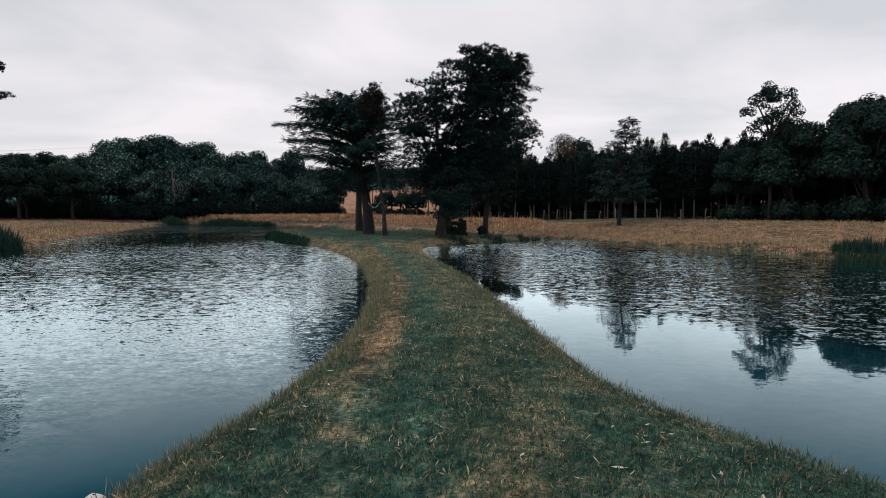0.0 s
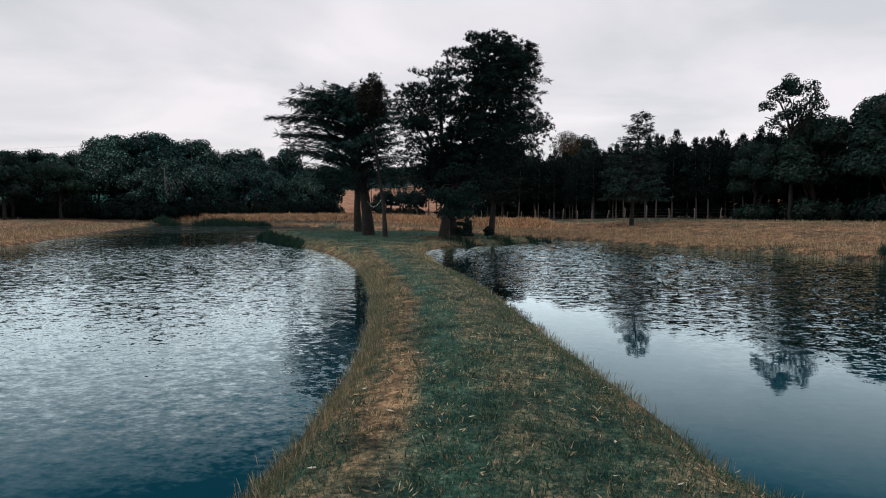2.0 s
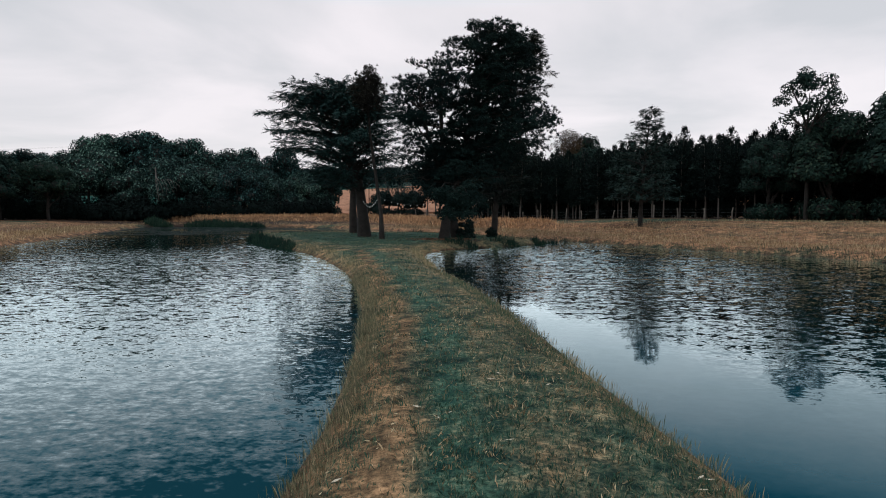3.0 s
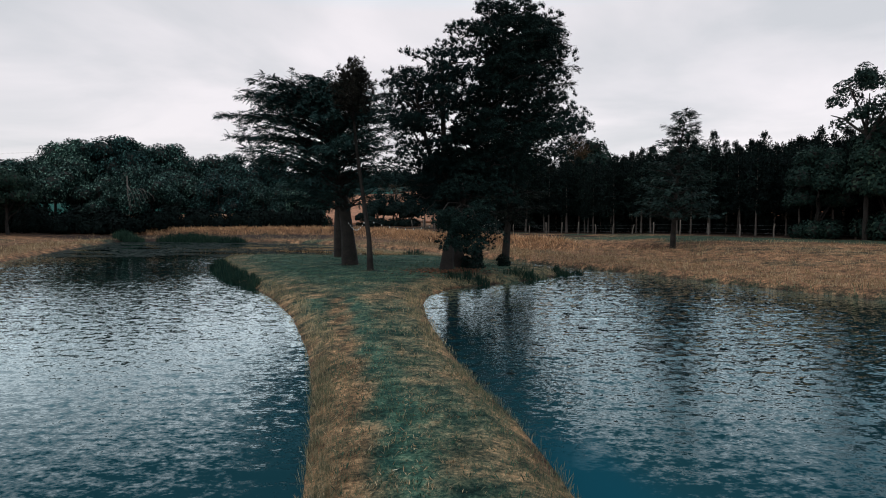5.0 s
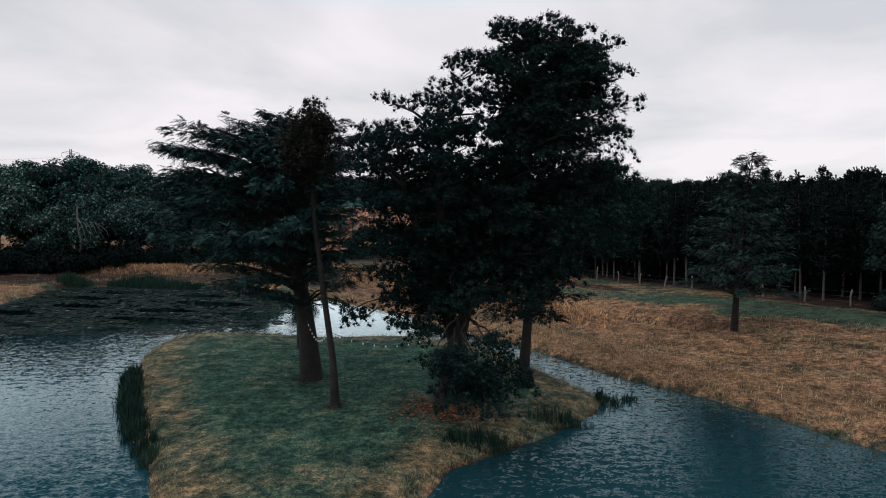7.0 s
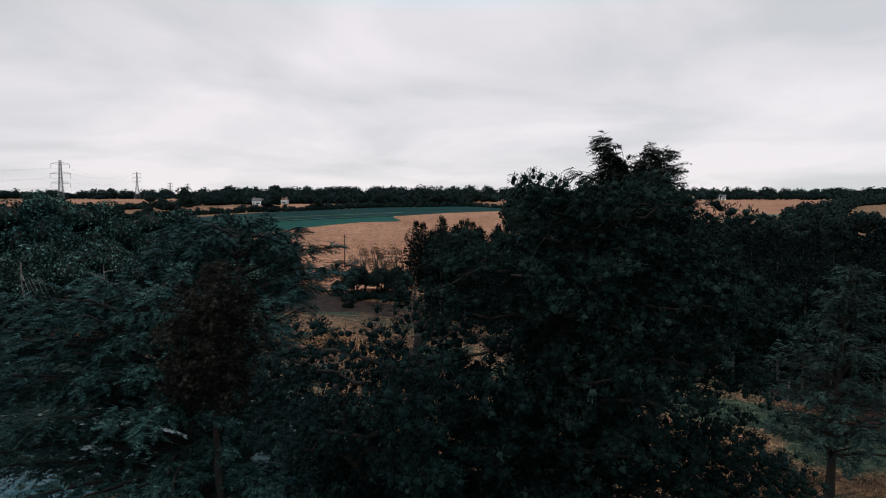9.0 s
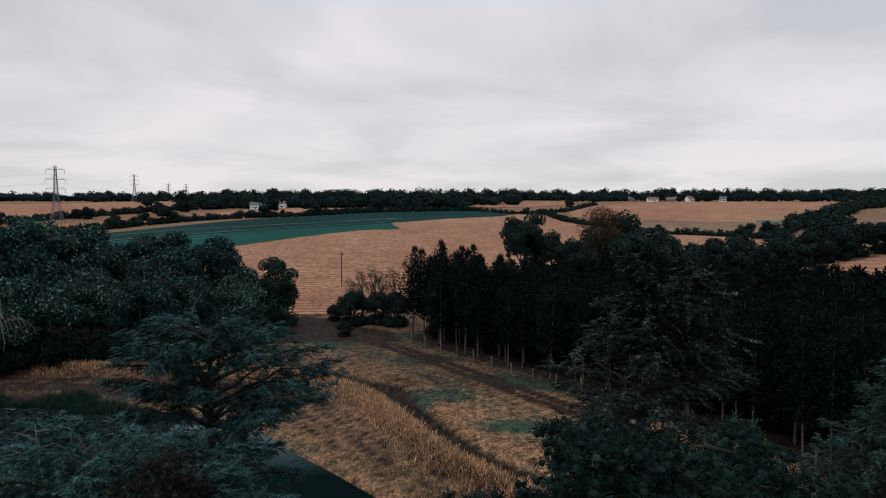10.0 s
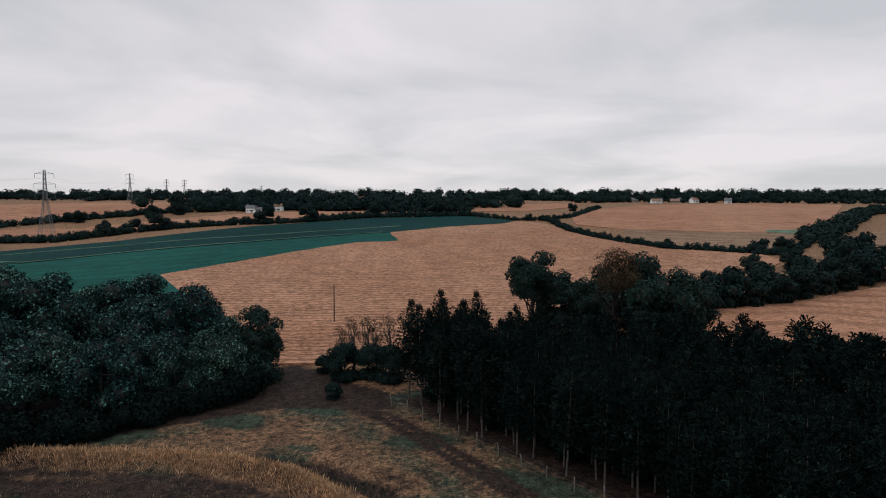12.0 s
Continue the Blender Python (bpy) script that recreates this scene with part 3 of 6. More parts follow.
def build_ground():
    def axis(spans, step_out):
        c = []
        for a, b, s in spans:
            c += list(np.arange(a, b, s))
        c.append(spans[-1][1])
        s, lo, hi = step_out, [spans[0][0]], [spans[-1][1]]
        while hi[-1] < 4800:
            s *= 1.22
            hi.append(hi[-1] + s)
            lo.append(lo[-1] - s)
        return np.array(lo[:0:-1] + c + hi[1:])

    xs = axis([(-120, -62, 3.0), (-62, -28, 1.0), (-28, 12, 0.6), (12, 45, 0.8), (45, 150, 3.0)], 4)
    ys = axis([(-45, -4, 1.5), (-4, 85, 0.55), (85, 160, 1.0), (160, 300, 4.0)], 6)
    gx, gy = np.meshgrid(xs, ys)
    x, y = gx.ravel(), gy.ravel()
    z = ground_z(x, y)
    nx, ny = len(xs), len(ys)
    i, j = np.meshgrid(np.arange(ny - 1), np.arange(nx - 1), indexing="ij")
    a = (i * nx + j).ravel()
    f = np.concatenate([np.stack([a, a + 1, a + nx + 1], 1), np.stack([a, a + nx + 1, a + nx], 1)])
    me = Geo().add(np.stack([x, y, z], 1), f).mesh("ground", GROUND, True)
    d, neck = land(x, y)
    # where the grass is dry, and where the soil is bare
    mid = np.interp(y, [0, 10, 20, 30, 43, 52, 60], [1.6, 1.0, 0.2, -1.7, -4.8, -7.0, -8])
    off = x - mid
    strips = 0.6 * smooth(5.5, 11, y) * np.exp(-((off + 1.35 - 0.005 * y) / 0.34) ** 2) + 0.22 * np.exp(-((off - 1.3) / 0.5) ** 2) + 0.16 * np.sin(off * 3.1) * np.exp(-(off / 2.2) ** 2)
    dry = np.where(neck, -0.08 + strips + 0.3 * (1 - smooth(0.3, 1.3, d)), 0.85)
    isle = neck & (y > 46)
    shade = np.exp(-(((x + 8) / 9) ** 2 + ((y - 64) / 10) ** 2)) * isle
    dry = np.where(isle, 0.24 * (1 - smooth(1.5, 4, d)) + 0.1 * smooth(58, 47, y) - 0.08 - 0.15 * shade, dry)
    green_patch = np.sin(x * 0.19 + 2 + 0.8 * np.sin(y * 0.12)) * np.sin(y * 0.17 + 0.5 + 0.05 * x)
    back = smooth(108, 122, y)
    dry = np.where(~neck, 0.80 - 0.5 * smooth(6, 14, d) - 0.05 * back - 0.12 * smooth(0.0, 0.7, green_patch) * smooth(8, 18, d) - 0.35 * (1 - smooth(0.2, 2.2, d)), dry)
    verge = np.exp(-((to_line(LANE, x, y, False) - 5.0) / 2.6) ** 2) * ~neck
    dry = np.where(~neck, dry - 0.32 * verge, dry)
    dry = np.where(~neck, dry - 0.5 * np.exp(-(to_line(DITCH, x, y, False) / 0.9) ** 2) + 0.5 * np.exp(-(to_line(RIDGE, x, y, False) / 2.6) ** 2), dry)
    dry = np.where(~neck, dry - 0.1 * smooth(90, 100, y) * (1 - smooth(0.4, 0.9, np.exp(-(to_line(RIDGE, x, y, False) / 2.5) ** 2))), dry)
    dry = np.where(~neck & (y > 104) & (x < 30), dry + 0.3 - 0.75 * smooth(0.25, 0.75, np.sin(x * 0.23 + 0.6 * np.sin(y * 0.31)) * np.sin(y * 0.36 + 0.09 * x + 1.1)), dry)
    dry = np.where(~neck & (y > 100) & (x < -14) & (d < 7), dry - 0.35 * (1 - smooth(2.5, 7, d)), dry)
    dry = np.where(y > 166, 1.15, dry)
    dd = to_line(DITCH, x, y, False)
    dry = np.where(~neck & (y < 166), dry + 0.42 * np.exp(-((dd - 2.9) / 1.5) ** 2) * smooth(4, 8, d), dry)
    # the east bank in bands: weedy rim, tall straw, mown green strip, leaf-strewn foot of the fence
    df = to_line(FENCE, x, y, False)
    bank = ~neck & (x > 3) & (y < 112) & (y > 20)
    wave = 1.2 * np.sin(x * 0.35 + 0.5 * y) + 0.8 * np.sin(y * 0.6 - 0.3 * x)
    strip = smooth(2.0, 3.5, df) * (1 - smooth(7.5, 10.5, df + wave)) * smooth(11, 20, x) * smooth(4, 7, d)
    clumps = smooth(0.25, 0.8, np.sin(0.42 * x + 1.7) * np.sin(0.36 * y + 0.4)) * np.exp(-((d - 2.4) / 1.5) ** 2)
    near = bank * (1 - smooth(86, 100, y))
    dry = dry * (1 - near) + near * (0.56 - 0.34 * smooth(-0.1, 0.8, np.sin(df * 0.85 + 0.8 * wave)) * smooth(3, 6, d) - 1.2 * strip - 0.8 * clumps - 0.5 * (1 - smooth(0.1, 0.9, d)))
    soil = np.zeros_like(x)
    # the last term darkens the ditch's brown soil further for the shade in it
    soil = 0.3 * back * ~neck * (y < 166) + (0.3 - 0.12 * smooth(96, 110, y) * (x < -4)) * smooth(1, 4, d) * (1 - smooth(9, 14, d)) * ~neck * (x < 30) + 0.75 * np.exp(-(dd / 1.0) ** 2) * smooth(2, 5, d)
    for t in TRACKS:
        l = to_line(t, x, y, False)
        soil = np.maximum(soil, 0.56 * np.exp(-((l - 0.85) / 0.4) ** 2))
    lane = to_line(LANE, x, y, False)
    soil = soil * (1 - near) + near * (0.5 * np.exp(-((df - 0.6) / 1.2) ** 2) + 0.26 * np.exp(-((df - 12.5 + wave) / 1.3) ** 2) * smooth(14, 22, x) + 0.16 * smooth(0.5, 2, d))
    lane = lane + 9 * smooth(17, 25, x)
    soil = np.maximum(soil, np.where(y < 143, 0.55 * np.exp(-((lane - 0.95) / 0.6) ** 2) + 0.26 * np.exp(-(lane / 2.6) ** 4), 0.55 * np.exp(-(lane / 2.6) ** 4)))
    soil = np.maximum(soil, 0.55 * np.exp(-(to_line(LANE_UP, x, y, False) / 3.0) ** 4))
    soil = np.maximum(soil, 0.6 * inside(YARD, x, y))
    # the wood's shade, put into the ground as dark soil out to the lane
    wood_shade = (1 - smooth(-26, -14, x)) * smooth(0, 1, (y - np.interp(x, [-120, -64, -46, -36, -28], [116, 127.5, 133, 139.5, 144])) / 2.5) * (y < 166)
    soil = np.maximum(soil, 0.85 * wood_shade)
    streak = np.sin(1.9 * to_line(RIDGE, x, y, False) + 0.8 * np.sin(0.11 * x))
    soil = soil + 0.14 * smooth(0.2, 0.9, streak) * ~neck * (y > 84) * (y < 126) * (x < 6)
    soil = soil + 0.2 * (1 - smooth(-36, -16, x)) * smooth(110, 114, y) * (1 - smooth(120, 123, y)) * ~neck
    for bx, by, br in ((-9.4, 64.6, 1.3), (-7.0, 59.6, 0.7), (-1.2, 59.4, 2.6), (3.3, 67, 1.6), (-12, 73, 1.2)):
        soil = np.maximum(soil, 0.55 * np.exp(-((x - bx) ** 2 + (y - by) ** 2) / br ** 2))
    soil = np.maximum(soil, 0.5 * (d < 0.12))
    soil = np.maximum(soil, 0.6 * inside(PLANTATION, x, y))
    for name, val in (("dry", dry), ("soil", soil), ("mown", neck * 1.0)):
        at = me.attributes.new(name, "FLOAT", "POINT")
        at.data.foreach_set("value", val.astype(np.float32))
    tagged(new("ground", me), "grassy meadow ground, dry straw and green patches", "ground", kind="structure")


build_ground()


def build_water():
    xs = np.r_[np.arange(-62, -38, 1.0), np.arange(-38, 30, 0.3), np.arange(30, 36, 1.0)]
    ys = np.r_[np.arange(-42, 4, 2.0), np.arange(4, 72, 0.2), np.arange(72, 122, 0.5)]
    gx, gy = np.meshgrid(xs, ys)
    x, y = gx.ravel(), gy.ravel()
    i, j = np.meshgrid(np.arange(len(ys) - 1), np.arange(len(xs) - 1), indexing="ij")
    n = len(xs)
    a = (i * n + j).ravel()
    d = land(x, y)[0]
    wet = d < 1.6
    f = np.concatenate([np.stack([a, a + 1, a + n + 1], 1), np.stack([a, a + n + 1, a + n], 1)])
    f = f[wet[f].all(axis=1)]
    # sheltered water by the causeway lies calm, the open water is ruffled
    east = x > np.interp(y, [0, 20, 40, 55], [1.5, 0.5, -3, -6])
    shore = to_line(PENINSULA, x, y) + 1.5 * np.sin(y * 0.45 + np.sin(x * 0.5)) + np.sin(x * 0.7)
    calm = np.where(east, (1 - smooth(6, 12, shore)) * (1 - smooth(-3, 5, y + 0.9 * np.sin(x * 1.1 + 0.6 * y) + 0.6 * np.sin(2.3 * x) - np.interp(x, [2.5, 4, 5, 6.2, 7, 12], [27, 22.5, 19.8, 17.6, 16.6, 13]))), (1 - smooth(2, 6, shore)) * (1 - smooth(7, 12, y)))
    gust = 0.75 + 0.3 * np.sin(x * 0.21 + 0.8 * np.sin(y * 0.13)) * np.sin(y * 0.16 + 1)
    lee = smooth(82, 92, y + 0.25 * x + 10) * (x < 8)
    chop = np.clip(gust * np.where(east, 1.15 + 0.4 * smooth(16, 34, y), 0.7 + 0.35 * smooth(16, 36, y)) * (1 - 0.95 * calm) * (1 - 0.9 * lee), 0.02, 1.6)
    # short confused wavelets, longer along their crests
    rng = np.random.RandomState(6)
    h = rng.normal(0, 1, gx.shape)
    for _ in range(2):
        h = 0.5 * h + 0.25 * (np.roll(h, 1, 1) + np.roll(h, -1, 1))
    z = WAVE * (h / h.std()).ravel()
    me = Geo().add(np.stack([x, y, z * chop * (0.3 + 0.7 * smooth(12, 36, np.hypot(x, y)))], 1), f).mesh("water", WATER, True)
    me.attributes.new("chop", "FLOAT", "POINT").data.foreach_set("value", chop.astype(np.float32))
    # falls to 0 by the wood, to darken the water for shade and weed
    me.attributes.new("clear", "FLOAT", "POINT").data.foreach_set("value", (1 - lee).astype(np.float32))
    tagged(new("water", me), "rippled dark blue pond water reflecting the sky", "pond", kind="structure")


WAVE = 0.005
build_water()


# ---- fields ----
def resample(line, n):
    p = np.asarray(line, float)
    s = np.r_[0, np.cumsum(np.hypot(*np.diff(p, axis=0).T))]
    u = np.linspace(0, s[-1], n)
    return np.stack([np.interp(u, s, p[:, 0]), np.interp(u, s, p[:, 1])], 1)


def field(name, near, far, material, label, lift=0.45, n=60, m=16, ragged=0.35):
    """A standing crop between its near and its far edge, with its height as a step at the rim."""
    a, b = resample(near, n), resample(far, n)
    rag = np.random.RandomState(n + m + len(near))
    a, b = a + rag.normal(0, ragged, a.shape), b + rag.normal(0, ragged, b.shape)
    t = np.linspace(0, 1, m)[:, None, None]
    g = (a[None] * (1 - t) + b[None] * t).reshape(-1, 2)
    z = ground_z(g[:, 0], g[:, 1]) + lift
    i, j = np.meshgrid(np.arange(m - 1), np.arange(n - 1), indexing="ij")
    k = (i * n + j).ravel()
    f = np.concatenate([np.stack([k, k + 1, k + n + 1], 1), np.stack([k, k + n + 1, k + n], 1)])
    geo = Geo().add(np.c_[g, z], f)
    rim = np.r_[np.arange(n), np.arange(1, m) * n + n - 1, np.arange(n - 2, -1, -1) + (m - 1) * n, np.arange(m - 2, -1, -1) * n]
    top = np.c_[g, z][rim]
    low = top - [0, 0, lift + 0.8]
    q = len(rim) - 1
    s = np.arange(q)
    geo.add(np.r_[top, low], np.concatenate([np.stack([s, s + q + 1, s + 1], 1), np.stack([s + 1, s + q + 1, s + q + 2], 1)]))
    return tagged(part(name, geo, material, None, "", False), label, "field", kind="structure")


field("wheat_field", [(-36, 168), (-27, 168), (0, 178), (40, 196), (70, 226), (100, 262), (124, 296)], [(-102, 260), (-64, 324), (-48, 347), (-30, 350), (-39, 394), (36, 463), (53, 446), (62, 400), (74, 350), (92, 326), (108, 320), (124, 311)], WHEAT, "ripe golden wheat field on a gentle slope")
SPLIT = [(-215, 300), (-168, 285), (-150, 303), (-128, 321), (-98, 346), (-74, 367), (-42, 388), (-5, 425), (28, 446), (36, 464)]
field("root_crop_field", SPLIT, [(-228, 351), (-176, 362), (-129, 417), (-61, 483), (6, 501), (34, 468)], GREENCROP, "dark green root crop field with drilled rows", 0.6)
field("grass_ley", [(-200, 222), (-125, 205), (-69, 214), (-101, 259), (-86, 289), (-64, 324), (-48, 346), (-28, 352), (-37, 391), (9, 423), (35, 461)], SPLIT, LEY, "smooth green ley beside the wheat", 0.4)
field("tramline", [(-222, 327), (-162, 335), (-118, 362), (-80, 391), (-36, 425)], [(-222, 328.6), (-162, 336.6), (-118.6, 363.6), (-80.8, 392.6), (-37, 426.6)], PALE_GREEN, "pale wheel track through the root crop", 0.75, 40, 2, 0.15)
field("tramline", [(-214, 301), (-168, 286), (-150, 304), (-128, 322), (-98, 347), (-74, 368), (-42, 389)], [(-214, 302.4), (-168.5, 287.4), (-151, 305), (-129, 323), (-99, 348), (-75, 369), (-43, 390)], PALE_GREEN, "pale grass strip between the green crops", 0.75, 40, 2, 0.15)
field("grass_margin", [(168, 395), (180, 388), (196, 390)], [(172, 408), (190, 410), (206, 402)], PALE_GREEN, "pale green weedy corner of the wheat", 0.6, 20, 6, 1.0)
field("far_wheat_field", [(79, 495), (72, 440), (94, 412), (151, 396), (190, 397), (234, 448)], [(123, 601), (180, 680), (260, 725), (330, 735), (383, 718), (390, 690)], WHEAT_FAR, "bright golden wheat field on the far hillside")
field("stubble_field", [(94, 408), (78, 360), (110, 326), (140, 330), (165, 352)], [(96, 412), (120, 402), (151, 394), (188, 395), (205, 400)], STUBBLE, "pale stubble strip below the far wheat")
field("side_wheat_field", [(42, 172), (54, 158), (74, 148), (112, 138), (190, 160)], [(58, 212), (90, 224), (133, 249), (180, 280), (240, 320)], WHEAT_FAR, "golden wheat field behind the pine plantation")
field("hill_stubble_field", [(172, 352), (200, 372), (250, 420), (310, 490)], [(260, 300), (330, 380), (380, 430), (420, 500)], STUBBLE, "pale stubble field on the hillside")
field("ridge_wheat_field", [(-330, 415), (-258, 430), (-190, 470), (-120, 480), (-66, 513)], [(-325, 470), (-258, 500), (-168, 538), (-110, 552), (-75, 552)], WHEAT_FAR, "golden wheat strip between two hedges")
field("upper_wheat_field", [(-440, 500), (-311, 521), (-262, 560), (-230, 600)], [(-500, 650), (-422, 720), (-411, 728), (-330, 760)], WHEAT_FAR, "golden wheat field below the skyline")
field("top_wheat_field", [(-300, 700), (-250, 690), (-210, 720)], [(-400, 930), (-340, 960), (-280, 980)], WHEAT_FAR, "small golden field on the skyline")
field("long_wheat_field", [(12, 557), (60, 570), (110, 640)], [(20, 680), (80, 720), (135, 740)], WHEAT_FAR, "golden wheat strip below the village")
field("east_stubble_field", [(420, 520), (600, 560)], [(430, 700), (640, 740)], STUBBLE, "pale stubble field near the skyline")


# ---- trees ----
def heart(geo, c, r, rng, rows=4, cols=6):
    """A closed uneven lump that fills the inside of a clump, hidden under its leaves."""
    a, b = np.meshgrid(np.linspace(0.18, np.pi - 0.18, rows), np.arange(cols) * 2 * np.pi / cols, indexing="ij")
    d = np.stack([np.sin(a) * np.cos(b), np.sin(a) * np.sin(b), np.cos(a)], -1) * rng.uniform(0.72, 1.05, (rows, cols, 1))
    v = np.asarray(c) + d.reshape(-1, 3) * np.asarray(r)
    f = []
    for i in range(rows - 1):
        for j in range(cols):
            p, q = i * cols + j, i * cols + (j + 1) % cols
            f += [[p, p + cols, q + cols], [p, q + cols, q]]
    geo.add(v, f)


def leaf_pad(geo, twigs, c, r, size, rng, cover=1.1, low=-0.7, core=0.66):
    """One rounded lobe of a crown: leaf sprays that lie like scales round a closed heart."""
    r = np.asarray(r, float)
    area = 4 * np.pi * (r[0] * r[1] + r[0] * r[2] + r[1] * r[2]) / 3 * (1 - low) / 2
    n = max(14, int(cover * area / (0.34 * size * size)))
    d = rng.normal(size=(n * 3, 3))
    d /= np.linalg.norm(d, axis=1, keepdims=True)
    d = d[d[:, 2] > low][:n]
    n = len(d)
    w = rng.normal(0, 2.2, (3, 3))
    lump = 0.97 + 0.09 * np.sin(d @ w[0] * 1.6 + 1) * np.sin(d @ w[1] * 1.6) + rng.uniform(-0.16, 0.1, n)
    p = np.asarray(c) + d * r * lump[:, None]
    nor = d + rng.normal(0, 0.38, (n, 3)) + [0, 0, 0.1]
    nor /= np.linalg.norm(nor, axis=1, keepdims=True)
    t = np.cross(nor, rng.normal(size=(n, 3)))
    t /= np.linalg.norm(t, axis=1, keepdims=True) + 1e-9
    b = np.cross(nor, t)
    l = size * rng.uniform(0.6, 1.3, (n, 1))
    v = np.stack([p - t * l * 0.45 + b * l * 0.3, p - t * l * 0.3 - b * l * 0.4, p + t * l * 0.6], 1).reshape(-1, 3)
    geo.add(v, np.arange(n * 3).reshape(-1, 3))
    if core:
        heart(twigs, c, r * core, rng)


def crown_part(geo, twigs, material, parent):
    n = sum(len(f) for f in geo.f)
    # twigs holds the closed hearts, dark to stand for the crown's shaded inside
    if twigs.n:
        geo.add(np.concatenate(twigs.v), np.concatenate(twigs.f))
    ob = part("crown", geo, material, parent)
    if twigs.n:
        ob.data.materials.append(CORE_SHADE)
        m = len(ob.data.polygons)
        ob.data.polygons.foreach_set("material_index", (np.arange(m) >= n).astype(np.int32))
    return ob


def limb_to(parent, a, b, r, rng, sag=0.3, material=BARK):
    part("limb", Geo().add(*tube(bent(a, b, 6, sag, 0.12, rng), np.linspace(r, r * 0.3, 6), 6)), material, parent, smooth=True)


def trunk_at(line, z):
    return np.array([np.interp(z, line[:, 2], line[:, k]) for k in range(3)])


def needle_pad(geo, c, r, rng, size=0.225, gap=0.33):
    """A flat cloud of round needle puffs at a bough's end, domed above, uneven round its rim."""
    rx, ry, rz = r
    n = max(7, int(1.2 * np.pi * rx * ry / gap ** 2))
    a, u = rng.uniform(0, 6.283, n), np.sqrt(rng.uniform(0, 1, n))
    w = rng.uniform(0, 6.283, 2)
    u = u * (1 + 0.2 * np.sin(3 * a + w[0]) + 0.12 * np.sin(7 * a + w[1]))
    z = rz * np.sqrt(np.clip(1 - u * u, 0, 1)) * rng.uniform(0.3, 1.0, n) - rz * 0.3 * u * u
    under = rng.uniform(size=n) < 0.3
    z[under] *= -0.5
    p = np.asarray(c) + np.stack([np.cos(a) * u * rx, np.sin(a) * u * ry, z], 1)
    k = rng.randint(0, len(T_PUFF), n)
    s = size * rng.uniform(0.65, 1.2, n)
    for q in range(len(T_PUFF)):
        m = k == q
        scatter(geo, T_PUFF[q], p[m], s[m], turns(int(m.sum()), rng, 0.4))


def pine_tree(x, y, stems, r0, profile, label, seed, deep=1.0, step=0.75, boughs=6, skip=0.12, extra=()):
    """A tall open pine. stems: lines of heights, the first carries the crown.
    profile: height, reach to the west, reach to the east; extra: single pads that hang on long boughs."""
    rng = np.random.RandomState(seed)
    z0 = float(ground_z(x, y)) - 0.15
    t = thing("pine_tree", x, y, z0, label, "tree", "trees on the island")
    lines = [np.array(s, float) - [x, y, z0] for s in stems]
    for k, line in enumerate(lines):
        flare = np.linspace(1, 0.2, len(line)) * r0 * (1.0 if k == 0 else 0.7)
        flare[0] *= 1.3
        part("trunk", Geo().add(*tube(line, flare, 10)), BARK, t, smooth=True)
    line = lines[0]
    hs, west, east = (np.array(c) for c in zip(*profile))
    geo = Geo()
    for z in np.arange(hs[0], hs[-1] + 0.01, step):
        l, e = np.interp(z, hs, west), np.interp(z, hs, east)
        a0 = rng.uniform(0, 6.28)
        for k in range(boughs):
            if rng.uniform() < skip:
                continue
            az = a0 + k * 6.283 / boughs + rng.normal(0, 0.3)
            side = (1 + np.cos(az)) / 2
            reach = (side * e + (1 - side) * l) * rng.uniform(0.72, 1.0) * (1 + (deep - 1) * abs(np.sin(az)))
            stem = lines[rng.randint(0, len(lines))] if z - z0 < min(q[-1, 2] for q in lines) else line
            axis = trunk_at(line, z - z0)
            root = trunk_at(stem, max(2.5, z - z0 - 0.22 * reach - 0.3))
            tip = np.array([axis[0] + np.cos(az) * reach, axis[1] + np.sin(az) * reach, z - z0 + rng.normal(0, 0.22)])
            limb_to(t, root, root + (tip - root) * 0.85 - [0, 0, 0.1], 0.04 + 0.016 * reach, rng, 0.15)
            for u in ((0.97, 0.66, 0.36) if reach > 2.6 else (0.95, 0.55) if reach > 1.3 else (0.8,)):
                s = (0.5 + 0.15 * reach) * rng.uniform(0.75, 1.15) * (1.15 if u < 0.9 else 0.9)
                q = root + (tip - root) * u
                q[2] = tip[2] * 0.7 + q[2] * 0.3 if u > 0.6 else q[2] + 0.25
                needle_pad(geo, q + rng.normal(0, 0.12, 3), (s, s, s * 0.45), rng)
    for px, py, pz, s in extra:
        q = np.array([px, py, pz]) - [x, y, z0]
        limb_to(t, trunk_at(line, max(2.0, q[2] + 0.8)), q, 0.07, rng, 0.3)
        for k in range(3):
            needle_pad(geo, q + rng.normal(0, 0.35, 3) * s, (s * 0.8, s * 0.8, s * 0.6), rng, 0.19, 0.29)
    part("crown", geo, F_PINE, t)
    return t


